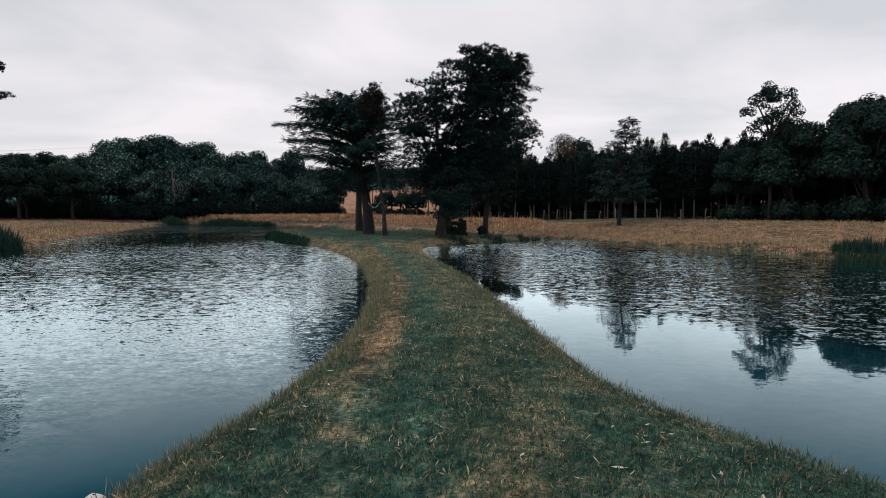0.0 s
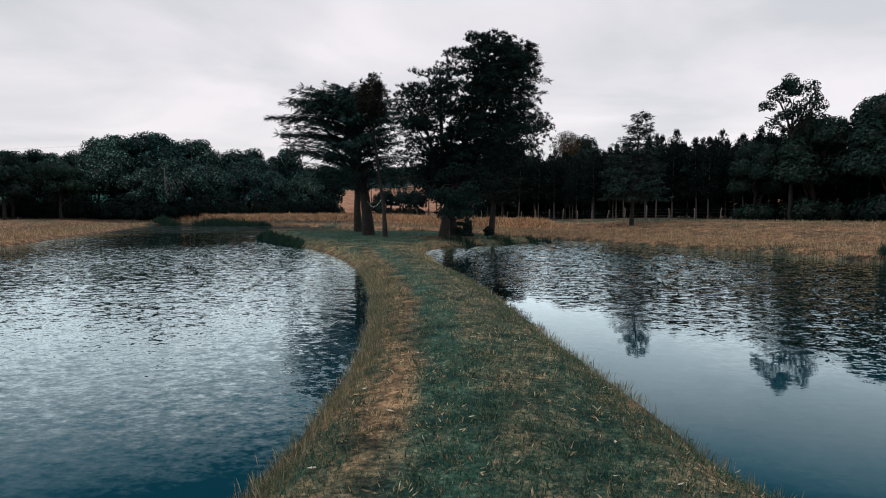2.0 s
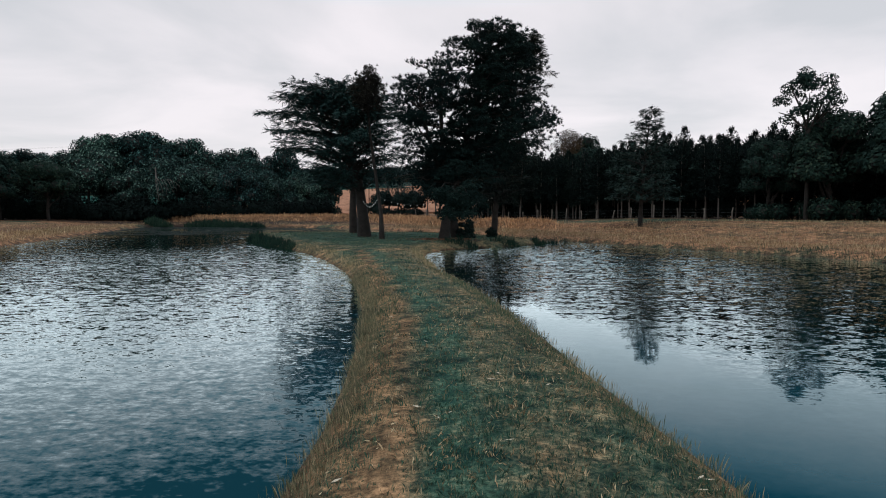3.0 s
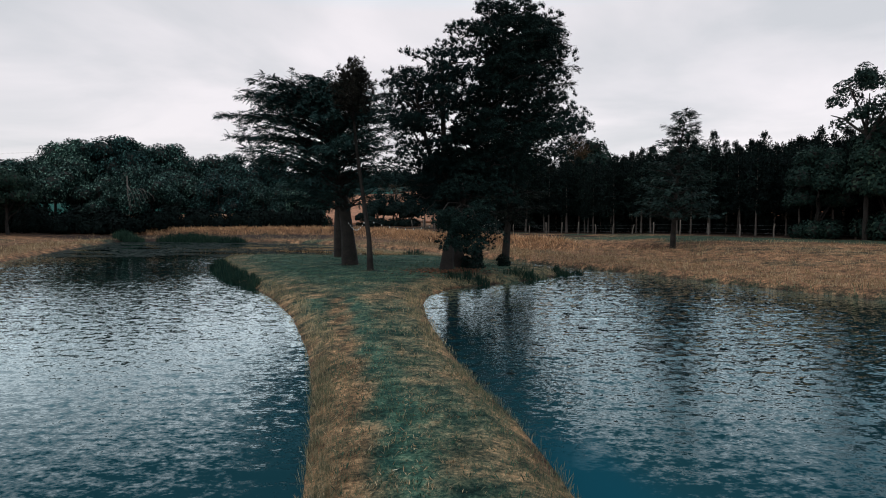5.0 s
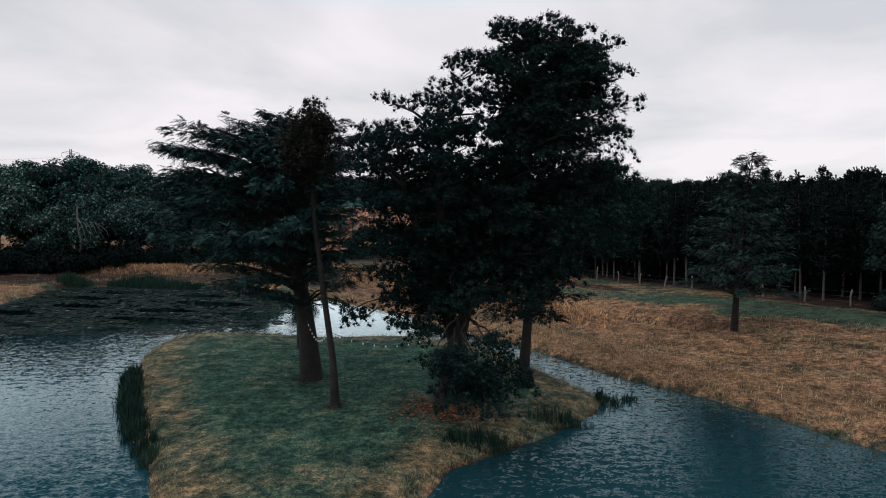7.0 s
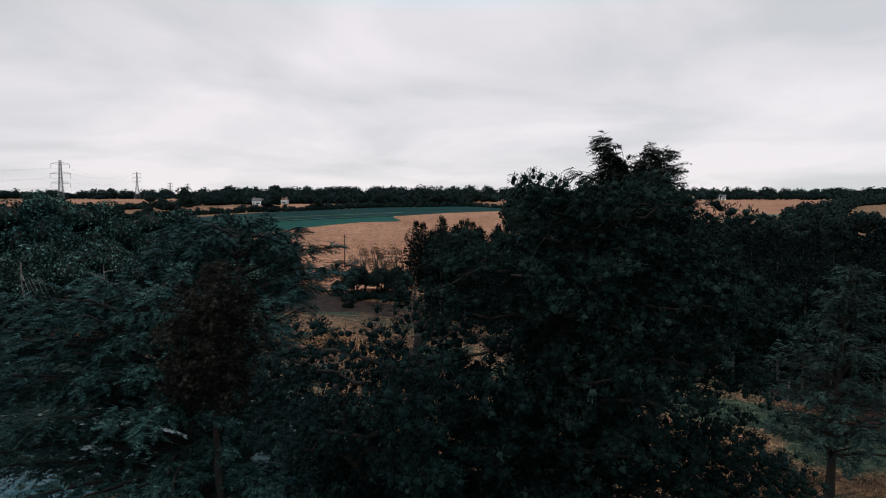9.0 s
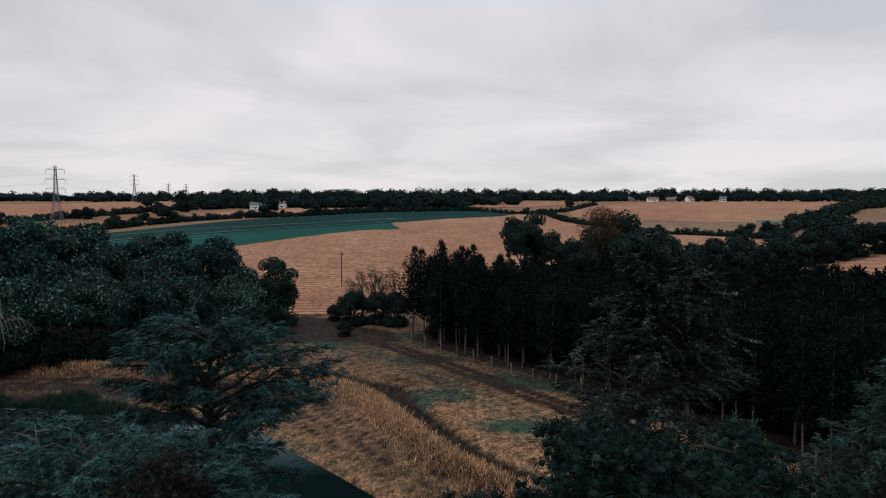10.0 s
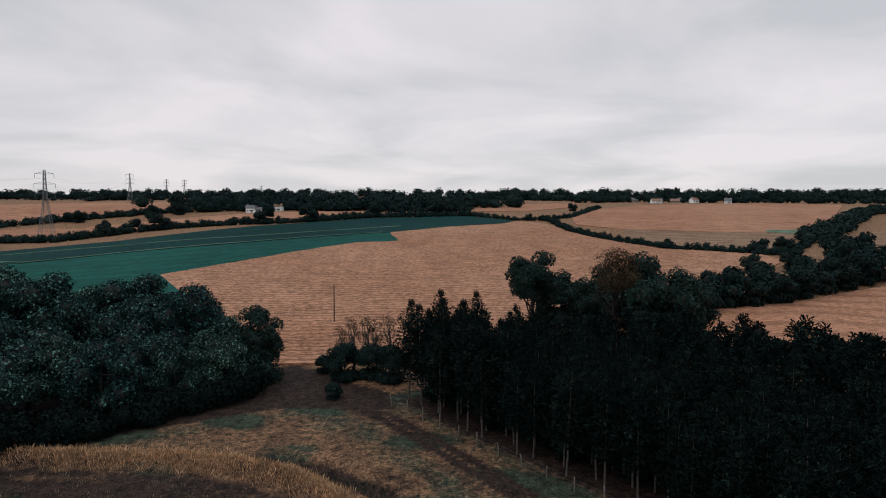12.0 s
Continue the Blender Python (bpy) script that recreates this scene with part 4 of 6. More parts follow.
pine_tree(-1.5, 60.2, [[(-1.5, 60.2, 0.3), (-1.25, 60.2, 2.5), (-0.6, 59.9, 4.5), (0.15, 59.3, 8), (1.0, 58.4, 11), (1.8, 57.4, 14), (2.4, 56.8, 16.2), (2.75, 56.5, 17.6)]], 0.44,
          [(6.4, 1.2, 3.4), (7.6, 1.6, 6.0), (9.2, 1.8, 8.2), (11, 1.8, 7.8), (12.2, 2.0, 7.0), (13.4, 1.4, 6.3), (14.3, 1.4, 5.6), (15.1, 2.2, 5.0), (15.6, 4.4, 4.6), (16.1, 5.0, 4.6), (16.6, 3.8, 3.9), (17.1, 2.7, 3.3), (17.6, 2.5, 2.8), (18.0, 2.2, 2.4), (18.3, 1.5, 1.7)],
          "tall dark pine with a broad flat-topped crown", 11, 0.75, 0.68, 8, 0.1,
          [(-0.3 + 1.7 * math.cos(2.4 * k) * math.sqrt(k / 13), 53.7 + math.sin(2.4 * k) * math.sqrt(k / 13), 3.7 + 0.9 * math.sin(1.7 * k), 1.0) for k in range(15)]
          + [(-0.2, 56, 6.2, 1.4), (2.6, 56, 6.0, 1.4), (3.4, 57, 7.4, 1.5), (5.0, 56.2, 10.6, 1.4), (6.4, 56.8, 11.4, 1.4), (7.2, 57.4, 10.4, 1.3), (5.6, 57.6, 12.2, 1.3), (4.2, 55.4, 9.6, 1.3), (6.4, 55.6, 9.4, 1.2), (-1.6, 56.6, 15.8, 0.9), (-0.6, 56.6, 16.2, 1.0), (0.4, 56.6, 16.6, 1.0), (5.0, 56.5, 16.4, 1.0), (4.6, 56.5, 17.4, 0.8), (1.4, 56.5, 18.1, 0.7), (4.1, 56.5, 18.0, 0.7)])
pine_tree(-0.4, 62.0, [[(-0.4, 62.0, 0.3), (-0.8, 61.4, 3), (-1.5, 59.4, 7), (-1.6, 57, 11), (-1.6, 55.4, 15)],
                       [(-0.9, 61.2, 3.2), (-1.6, 60, 6), (-2.4, 58.4, 8.4), (-3.1, 57, 11), (-3.5, 55.6, 13.8)]], 0.4,
          [(5.4, 4.0, 1.2), (6.6, 4.6, 1.5), (8, 4.5, 1.6), (9.1, 4.1, 1.5), (10.4, 4.3, 1.9), (11.7, 4.8, 2.6), (13.0, 4.6, 2.8), (14.0, 4.0, 2.7), (14.9, 3.2, 2.4), (15.45, 2.0, 2.0)],
          "dark pine with two crooked stems and ragged crown", 12, 0.8, 0.72, 7, 0.16,
          [(-5.9, 57.4, 5.7, 0.8), (-5.2, 57.2, 5.4, 0.7), (-3.6, 57.2, 5.2, 0.8), (-2.7, 57, 5.0, 0.8)])


def spire_tree(x, y, stem, r0, z_low, z_top, r, label, seed):
    """A thin-stemmed tree with a dense domed head of small upright sprays."""
    rng = np.random.RandomState(seed)
    z0 = float(ground_z(x, y)) - 0.15
    t = thing("cypress_tree", x, y, z0, label, "tree", "trees on the island")
    line = np.array(stem, float) - [x, y, z0]
    rad = np.linspace(1, 0.25, len(line)) * r0
    rad[0] *= 1.4
    part("trunk", Geo().add(*tube(line, rad, 9)), BARK, t, smooth=True)
    geo = Geo()
    for z in np.arange(z_low, z_top, 0.3):
        u = (z - z_low) / (z_top - z_low)
        w = r * np.interp(u, [0, 0.15, 0.45, 0.7, 0.88, 1], [0.5, 0.85, 1.0, 0.82, 0.5, 0.2])
        c = trunk_at(line, min(z - z0, line[-1, 2]))
        for k in range(int(4 + 7 * w)):
            a, q = rng.uniform(0, 6.283), w * math.sqrt(rng.uniform(0.15, 1)) * rng.uniform(0.8, 1.15)
            p = np.array([c[0] + math.cos(a) * q, c[1] + math.sin(a) * q, z - z0 + rng.normal(0, 0.2)])
            n = 7
            o = p + rng.normal(0, 1, (n, 3)) * [0.2, 0.2, 0.24]
            scatter(geo, T_PUFF[k % 4], o, rng.uniform(0.13, 0.24, n), turns(n, rng, 0.4))
            if k % 4 == 0:
                limb_to(t, trunk_at(line, min(p[2] - 0.5, line[-1, 2])), p, 0.03, rng, 0.05)
    for k in range(26):
        a, q = rng.uniform(0, 6.283), r * 0.75 * math.sqrt(rng.uniform(0, 1))
        h = np.interp(q / r, [0, 0.75], [z_top, z_top - 1.4]) - z0 + rng.uniform(-0.2, 0.35)
        c = trunk_at(line, line[-1, 2])
        o = np.array([c[0] + math.cos(a) * q, c[1] + math.sin(a) * q, 0]) + np.c_[rng.normal(0, 0.05, (6, 2)), h - np.arange(6) * 0.13]
        scatter(geo, T_PUFF[k % 4], o, np.linspace(0.09, 0.18, 6), turns(6, rng, 0.2))
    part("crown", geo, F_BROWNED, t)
    return t


spire_tree(-7.0, 59.6, [(-7.0, 59.6, 0.3), (-7.1, 59.6, 3), (-7.6, 59.8, 6.5), (-8.1, 60.2, 10), (-8.4, 60.8, 13), (-8.4, 61.0, 15.2)], 0.2, 11.8, 15.9, 1.7,
           "slender leaning tree with a dense brownish dark head", 13)
pine_tree(-39.5, 44, [[(-39.5, 44, 0.3), (-39.4, 44, 5), (-39, 44.2, 10), (-38.6, 44.3, 15.5)]], 0.4,
          [(9, 2.0, 2.0), (11, 2.6, 2.6), (13.4, 2.6, 4.2), (14.4, 2.4, 4.0), (15.6, 1.4, 1.6)], "tall pine on the near west bank", 14, 1.0, 0.9, 5, 0.2, [(-35.2, 44.3, 13.9, 0.9)])


def layered_tree(name, x, y, top, r0, tiers, material, label, seed, lean_xy=(0, 0), fan=0.72, per=26, droop=0.0, group="trees on the island", jitter=0.3, west=1.0, bow=0.07, steep=0.12):
    """A cedar or fir: boughs in flat plates, each plate a limb with side twigs full of sprays.
    tiers: height, reach, boughs, shift in x and y; west: how much farther the boughs reach to that side."""
    rng = np.random.RandomState(seed)
    z0 = float(ground_z(x, y)) - 0.15
    t = thing(name, x, y, z0, label, "tree", group)
    n = 7
    line = np.stack([np.linspace(0, 1, n) ** 1.5 * lean_xy[0] + rng.normal(0, 0.06, n), np.linspace(0, 1, n) ** 1.5 * lean_xy[1] + rng.normal(0, 0.06, n), np.linspace(0, top - z0 - 0.4, n)], 1)
    line[0, :2] = 0
    rad = np.interp(np.linspace(0, 1, n), [0, 0.17, 0.5, 1], [1.15, 0.85, 0.6, 0.1]) * r0
    part("trunk", Geo().add(*tube(line, rad, 10)), BARK, t, smooth=True)
    geo = Geo()
    for z, reach, boughs, ox, oy in tiers:
        h = z - z0
        a0 = rng.uniform(0, 6.28)
        for k in range(boughs):
            a = a0 + k * 2 * np.pi / boughs + rng.normal(0, 0.25)
            l = reach * rng.uniform(0.6, 1.0) * (1 + (west - 1) * max(0.0, -np.cos(a)) ** 1.5)
            root = trunk_at(line, max(1.0, h - steep * l - 0.5))
            tip = np.array([root[0] + ox + np.cos(a) * l, root[1] + oy + np.sin(a) * l, h + rng.normal(0, jitter) - droop * l])
            mid = bent(root, tip, 8, bow * l, 0.08, rng)
            part("limb", Geo().add(*tube(mid, np.linspace(0.022 + 0.02 * l, 0.008, 8), 5)), BARK, t)
            dirn = np.array([tip[0] - root[0], tip[1] - root[1]])
            dirn = dirn / (np.linalg.norm(dirn) + 1e-9)
            # side twigs to both sides, shorter to the tip, each with a row of sprays
            twigs = max(5, int(2.6 * l))
            u = np.linspace(0.24, 1.0, twigs) + rng.uniform(-0.03, 0.03, twigs)
            o = np.stack([np.interp(u, np.linspace(0, 1, 8), mid[:, q]) for q in range(3)], 1)
            hand = np.where(np.arange(twigs) % 2, 1.0, -1.0)
            yaw = np.arctan2(dirn[1], dirn[0]) + hand * rng.uniform(0.55, 1.05, twigs) * np.clip(1.3 - u, 0.1, 1)
            ln = (0.3 + 0.34 * l * u * (1.22 - u)) * rng.uniform(0.7, 1.2, twigs)
            m = np.maximum(3, (per * 0.27 * (0.5 + ln)).astype(int))
            i = np.repeat(np.arange(twigs), m)
            v = rng.uniform(0.0, 1.0, len(i))
            d = v * ln[i]
            base = o[i] + np.stack([np.cos(yaw[i]) * d, np.sin(yaw[i]) * d, -0.09 * d * d / (0.6 + ln[i]) + rng.normal(0, 0.13, len(i))], 1)
            w = yaw[i] + rng.normal(0, 0.5, len(i))
            rot = about_z(w) @ lean(rng.normal(0, 0.38, len(i)), rng.normal(0.05, 0.34, len(i)))
            kk = rng.randint(0, 4, len(i))
            for q in range(4):
                g = kk == q
                scatter(geo, T_FAN[q], base[g], rng.uniform(0.6, 1.15, int(g.sum())) * fan, rot[g])
    part("crown", geo, material, t)
    return t


front_cedar = layered_tree("cedar_tree", -9.4, 64.6, 15.4, 0.62, [(6.0, 3.6, 8, 0.6, -1.4), (7.2, 4.6, 10, 0.7, -2.2), (8.3, 5.4, 13, 0.8, -2.4), (9.3, 5.2, 13, 1.0, -2.2), (10.3, 5.0, 14, 1.0, -2.0), (11.3, 4.8, 14, 0.9, -1.5), (12.2, 4.7, 15, 0.6, -0.8), (13.0, 4.6, 15, 0.4, -0.4), (13.7, 4.3, 15, 0.2, 0), (14.3, 3.6, 13, 0.2, 0), (14.8, 2.6, 10, 0.1, 0), (15.2, 1.4, 7, 0, 0)],
             F_CEDAR, "wide blue-green cedar with flat layered boughs", 21, (-2.6, -0.4), 0.56, 36, 0.0, jitter=0.42, west=1.8, steep=0.17, bow=0.09)


def bare_leader(tree, x, y, z):
    """A bleached dead shoot standing out of the crown, with a few stiff side twigs."""
    o = np.array([x, y, z]) - np.array(tree.location)
    g = Geo().add(*tube([o - [0, 0, 1.4], o, o + [0.06, 0.02, 0.8], o + [0.03, 0, 1.5]], [0.05, 0.042, 0.03, 0.012], 6))
    for h, dx, dy, dz in ((0.1, 0.9, -0.2, 0.25), (0.35, -0.9, 0.1, 0.3), (0.7, 0.6, 0.2, 0.15), (1.0, -0.5, -0.2, 0.3), (1.25, 0.55, 0, 0.1)):
        g.add(*tube([o + [0.03, 0, h], o + [dx * 0.6, dy * 0.6, h + dz * 0.7], o + [dx, dy, h + dz]], [0.024, 0.016, 0.006], 5))
    part("dead_leader", g, DEAD, tree, "bleached bare shoot")


bare_leader(front_cedar, -13.9, 64.2, 14.3)
layered_tree("cedar_tree", -12.0, 73.0, 17.4, 0.46, [(7.0, 3.2, 6, 0, 0.3), (9.0, 3.6, 6, 0, 0.4), (10.9, 3.8, 7, 0.1, 0.5), (12.6, 4.0, 7, 0.3, 0.6), (14.2, 4.8, 9, 0.6, 0.6), (15.2, 5.0, 9, 0.8, 0.6), (16.3, 4.6, 10, 0.3, 0.6), (17.0, 3.8, 10, -0.4, 0.6), (17.45, 2.4, 8, -0.6, 0.6)],
             F_CEDAR, "flat-topped cedar with dark inner boughs", 22, (-0.4, 0.8), 0.58, 54, 0.05, jitter=0.14, steep=0.3)
layered_tree("fir_tree", 3.3, 67.0, 19.4, 0.32, [(4.6 + k * 0.82, 3.4 + 0.4 * math.sin(k * 2.1), 7, 0.0, 0) for k in range(16)] + [(17.6, 2.7, 9, 0.2, 0)] + [(z, r, b, o, 0) for o in (-0.8, 0.8) for z, r, b in ((18.2, 1.6, 9), (18.8, 1.3, 8), (19.3, 1.0, 8), (19.8, 0.7, 7), (20.2, 0.4, 6))],
             F_FIR, "dark layered fir with drooping side boughs", 23, (3.0, -0.2), 0.56, 40, 0.06, jitter=0.4)
layered_tree("larch_tree", 20.7, 77.0, 15.0, 0.27, [(5.0 + k * 0.8, 4.6 - 0.12 * k - 0.018 * k * k, 8, 0, 0) for k in range(11)] + [(13.5, 1.5, 6, 0, 0), (14.2, 1.0, 5, 0, 0), (14.8, 0.5, 4, 0, 0)],
             F_LARCH, "slender leaning conifer standing in the dry meadow", 24, (1.2, 0.3), 0.52, 38, 0.05, "")


def broadleaf_tree(name, x, y, h, r, material, label, seed, group="", bole=0.22, cover=1.0, size=0.45, pads=26, stem=BARK, far=False, low=-0.3, lump=(0.26, 0.46), core=0.66, skirt=0, girth=1.0):
    """A broadleaf: stem and limbs, and a crown of rounded lobes over an ellipsoid's shell, with gaps between them."""
    rng = np.random.RandomState(seed)
    z0 = float(ground_z(x, y)) - 0.15
    t = thing(name, x, y, z0, label, "tree", group)
    n = 6
    line = np.stack([rng.normal(0, 0.02 * h, n).cumsum() * 0.5, rng.normal(0, 0.02 * h, n).cumsum() * 0.5, np.linspace(0, h * 0.8, n)], 1)
    line -= line[0]
    part("trunk", Geo().add(*tube(line, np.linspace(1.2, 0.2, n) * (0.05 + 0.018 * h) * girth, 7)), stem, t, smooth=True)
    cz, rz = h * (bole + 1) / 2, h * (1 - bole) / 2
    geo, twigs = Geo(), Geo()
    p, d = shell(pads, (line[-1, 0] * 0.5, line[-1, 1] * 0.5, cz), np.array([r, r, rz]) * 0.78, rng, low, 0.6)
    for q in p:
        s = rng.uniform(lump[0], lump[1]) * (2 * r + rz) / 3
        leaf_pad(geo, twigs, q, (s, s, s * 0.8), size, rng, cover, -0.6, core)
    for k in range(skirt):
        a, q = k * 6.283 / skirt + rng.uniform(-0.3, 0.3), r * rng.uniform(0.28, 0.4)
        leaf_pad(geo, twigs, (np.cos(a) * r * 0.45, np.sin(a) * r * 0.45, q * 0.8), (q, q, q * 0.9), size, rng, cover, -0.7, core)
    for k in range(0 if far else 7):
        a = rng.uniform(0, 6.28)
        b = np.array([np.cos(a) * r * 0.75, np.sin(a) * r * 0.75, cz + rng.uniform(-0.3, 0.7) * rz])
        limb_to(t, trunk_at(line, h * rng.uniform(bole, 0.6)), b, 0.05 + 0.006 * h, rng, 0.3, stem)
    crown_part(geo, twigs, material, t)
    return t


def again(ob, x, y, s, turn, tall=1.0):
    c = copy_thing(ob, pose(x, y, float(ground_z(x, y)) - 0.15, 0, 0, turn))
    c.scale = (s, s, s * tall)
    return c


# the grey-leaved wood beyond the left pond
G_WOOD = "trees of the grey-leaved wood"
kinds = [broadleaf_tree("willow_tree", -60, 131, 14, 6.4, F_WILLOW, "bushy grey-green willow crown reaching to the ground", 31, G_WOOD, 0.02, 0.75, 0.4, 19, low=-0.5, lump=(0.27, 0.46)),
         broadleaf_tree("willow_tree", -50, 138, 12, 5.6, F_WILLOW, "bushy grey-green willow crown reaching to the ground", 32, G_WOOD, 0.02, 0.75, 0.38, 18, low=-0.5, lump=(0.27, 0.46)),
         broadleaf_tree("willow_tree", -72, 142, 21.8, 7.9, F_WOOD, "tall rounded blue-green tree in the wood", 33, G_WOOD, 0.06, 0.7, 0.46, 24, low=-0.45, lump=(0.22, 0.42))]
rw = np.random.RandomState(5)
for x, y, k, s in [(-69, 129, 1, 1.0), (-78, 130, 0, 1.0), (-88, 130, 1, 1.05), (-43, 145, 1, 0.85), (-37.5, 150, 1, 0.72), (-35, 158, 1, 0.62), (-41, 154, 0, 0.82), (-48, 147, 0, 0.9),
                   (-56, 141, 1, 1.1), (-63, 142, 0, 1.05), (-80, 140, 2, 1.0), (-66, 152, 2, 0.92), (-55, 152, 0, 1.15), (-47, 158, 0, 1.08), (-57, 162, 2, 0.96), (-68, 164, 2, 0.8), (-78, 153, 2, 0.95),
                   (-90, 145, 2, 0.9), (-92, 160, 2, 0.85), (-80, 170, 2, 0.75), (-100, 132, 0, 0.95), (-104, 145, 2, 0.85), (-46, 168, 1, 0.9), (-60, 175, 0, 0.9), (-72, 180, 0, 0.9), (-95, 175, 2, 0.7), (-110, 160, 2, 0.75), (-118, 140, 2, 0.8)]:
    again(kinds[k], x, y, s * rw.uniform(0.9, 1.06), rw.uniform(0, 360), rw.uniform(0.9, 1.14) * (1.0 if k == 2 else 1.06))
broadleaf_tree("ash_tree", -34, 158.5, 15.2, 4.2, F_BROAD, "upright dark ash at the wood's corner", 34, "", 0.0, 0.8, 0.36, 36, low=-0.8, lump=(0.2, 0.32), core=0.5, skirt=6)
left = broadleaf_tree("lime_tree", -82, 108, 13.5, 5.0, F_BROAD, "dark tree with bare stem by the pond meadow", 35, "trees by the west meadow", 0.12, 0.9, 0.5, 22, low=-0.7, lump=(0.28, 0.46))
for x, y, s in [(-90, 102, 1.05), (-77, 116, 0.9), (-96, 112, 1.1), (-88, 118, 0.95), (-100, 98, 1.1)]:
    again(left, x, y, s, rw.uniform(0, 360))


# the pine plantation behind its fence
def plantation_pine(seed, h=14.5, rows=15):
    rng = np.random.RandomState(seed)
    t = thing("plantation_pine", 0, 0, 0, "straight plantation pine with bare grey lower stem", "tree", "pines of the plantation")
    line = np.stack([rng.normal(0, 0.04, 6), rng.normal(0, 0.04, 6), np.linspace(0, h, 6)], 1)
    part("trunk", Geo().add(*tube(line, np.array([0.17, 0.14, 0.12, 0.09, 0.06, 0.02]), 6)), PINE_STEM, t, smooth=True)
    geo = Geo()
    for k in range(rows):
        z = h * (0.30 + 0.69 * k / (rows - 1)) - 0.1
        reach = 2.6 * (1 - (k / (rows - 1)) ** 3.0) + 0.15
        m = 6 if k < rows - 3 else 4
        a = rng.uniform(0, 6.28) + np.arange(m) * 6.28 / m + rng.normal(0, 0.3, m)
        for q in range(3):
            u = (q + 1) / 3 * rng.uniform(0.7, 1.12, m)
            p = np.stack([np.cos(a) * reach * u, np.sin(a) * reach * u, z + 0.1 * u * reach + rng.normal(0, 0.22, m)], 1)
            scatter(geo, T_TUFT_FAR[q % 3], p, rng.uniform(0.6, 1.0, m) * (0.6 + 0.45 * reach / 2.6), turns(m, rng, 0.5))
    scatter(geo, T_TUFT_FAR[0], np.array([[0, 0, h], [0.05, 0, h - 0.4]]), np.array([0.55, 0.5]), turns(2, rng, 0.1))
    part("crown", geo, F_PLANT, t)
    return t


def build_plantation():
    rng = np.random.RandomState(3)
    protos = [plantation_pine(41), plantation_pine(42, 15.6, 16), plantation_pine(43, 13.4, 14)]
    spots = []
    for gx in np.arange(-12, 120, 2.9):
        for gy in np.arange(48, 178, 2.9):
            x, y = gx + rng.uniform(-0.7, 0.7), gy + rng.uniform(-0.7, 0.7)
            if not inside(PLANTATION, np.array([x]), np.array([y]))[0]:
                continue
            d = float(to_line(FENCE, np.array([x]), np.array([y]), False)[0])
            if d > 12 and rng.uniform() < (0.1 if y > 112 and x > 30 else 0.40) or x > 75 and rng.uniform() < 0.4:
                continue
            spots.append((d, x, y))
    spots.sort()
    used = set()
    rest = Geo()
    for n, (d, x, y) in enumerate(spots):
        k = rng.randint(0, 3)
        s, a = rng.uniform(0.86, 1.1) * (np.interp(x, [-10, 18], [1.0, 0.8]) + 0.13 * float(smooth(104, 124, y) * smooth(26, 48, x))), rng.uniform(0, 360)
        if n < 300:
            if k not in used:
                used.add(k)
                protos[k].matrix_basis = pose(x, y, float(ground_z(x, y)) - 0.1, 0, 0, a) @ Matrix.Scale(s, 4)
            else:
                c = copy_thing(protos[k], pose(x, y, float(ground_z(x, y)) - 0.1, rng.normal(0, 1), rng.normal(0, 1), a))
                c.scale = (s, s, s)
        else:
            h = (14.5, 15.6, 13.4)[k] * s
            m = 64 if y > 112 and x > 30 else 46
            u = rng.uniform(0, 1, m) ** 0.7
            b, rr = rng.uniform(0, 6.28, m), 2.6 * (1 - u ** 2.2) * np.sqrt(rng.uniform(0.1, 1, m)) + 0.1
            q = np.stack([x + np.cos(b) * rr, y + np.sin(b) * rr, float(ground_z(x, y)) + h * (0.45 + 0.55 * u)], 1)
            scatter(rest, T_TUFT_FAR[k], q, rng.uniform(0.7, 1.1, m), turns(m, rng, 0.35))
    if rest.n:
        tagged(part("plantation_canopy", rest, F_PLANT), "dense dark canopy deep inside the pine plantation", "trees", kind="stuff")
    return len(spots)


build_plantation()


# added clumps, coloured near black to give the shade under the trees
def undergrowth(line, n, label, seed, tall=1.0):
    rng = np.random.RandomState(seed)
    line = resample(line, n) + rng.normal(0, 1.2, (n, 2))
    geo = Geo()
    for (x, y), g in zip(line, ground_z(line[:, 0], line[:, 1])):
        h = rng.uniform(1.4, 3.6) * tall
        leaf_pad(geo, geo, (x, y, g + h * 0.45), (1.7, 1.7, h * 0.6), 0.5, rng, 0.8, -0.6, 0.7)
    tagged(part("undergrowth", geo, F_UNDERSHADE), label, "undergrowth", kind="stuff")


undergrowth([(p[0] + 5.5, p[1] + 6.5) for p in FENCE], 150, "dark clumps added for the shade below the plantation pines", 17)
undergrowth([(p[0] + 15, p[1] + 16) for p in FENCE], 60, "dark clumps added for the shade deep inside the plantation", 16, 1.5)
undergrowth([(-118, 118), (-104, 123), (-88, 123.5), (-70, 123.8), (-60, 126), (-52, 131.5), (-45, 138.5), (-38, 145.5), (-33, 153)], 150, "dark clumps added for the shade at the grey-leaved wood's foot", 18, 1.35)
undergrowth([(-120, 104), (-104, 112), (-92, 122), (-80, 124), (-70, 130), (-61, 133)], 60, "dark clumps added for the shade under the meadow trees", 19, 1.6)

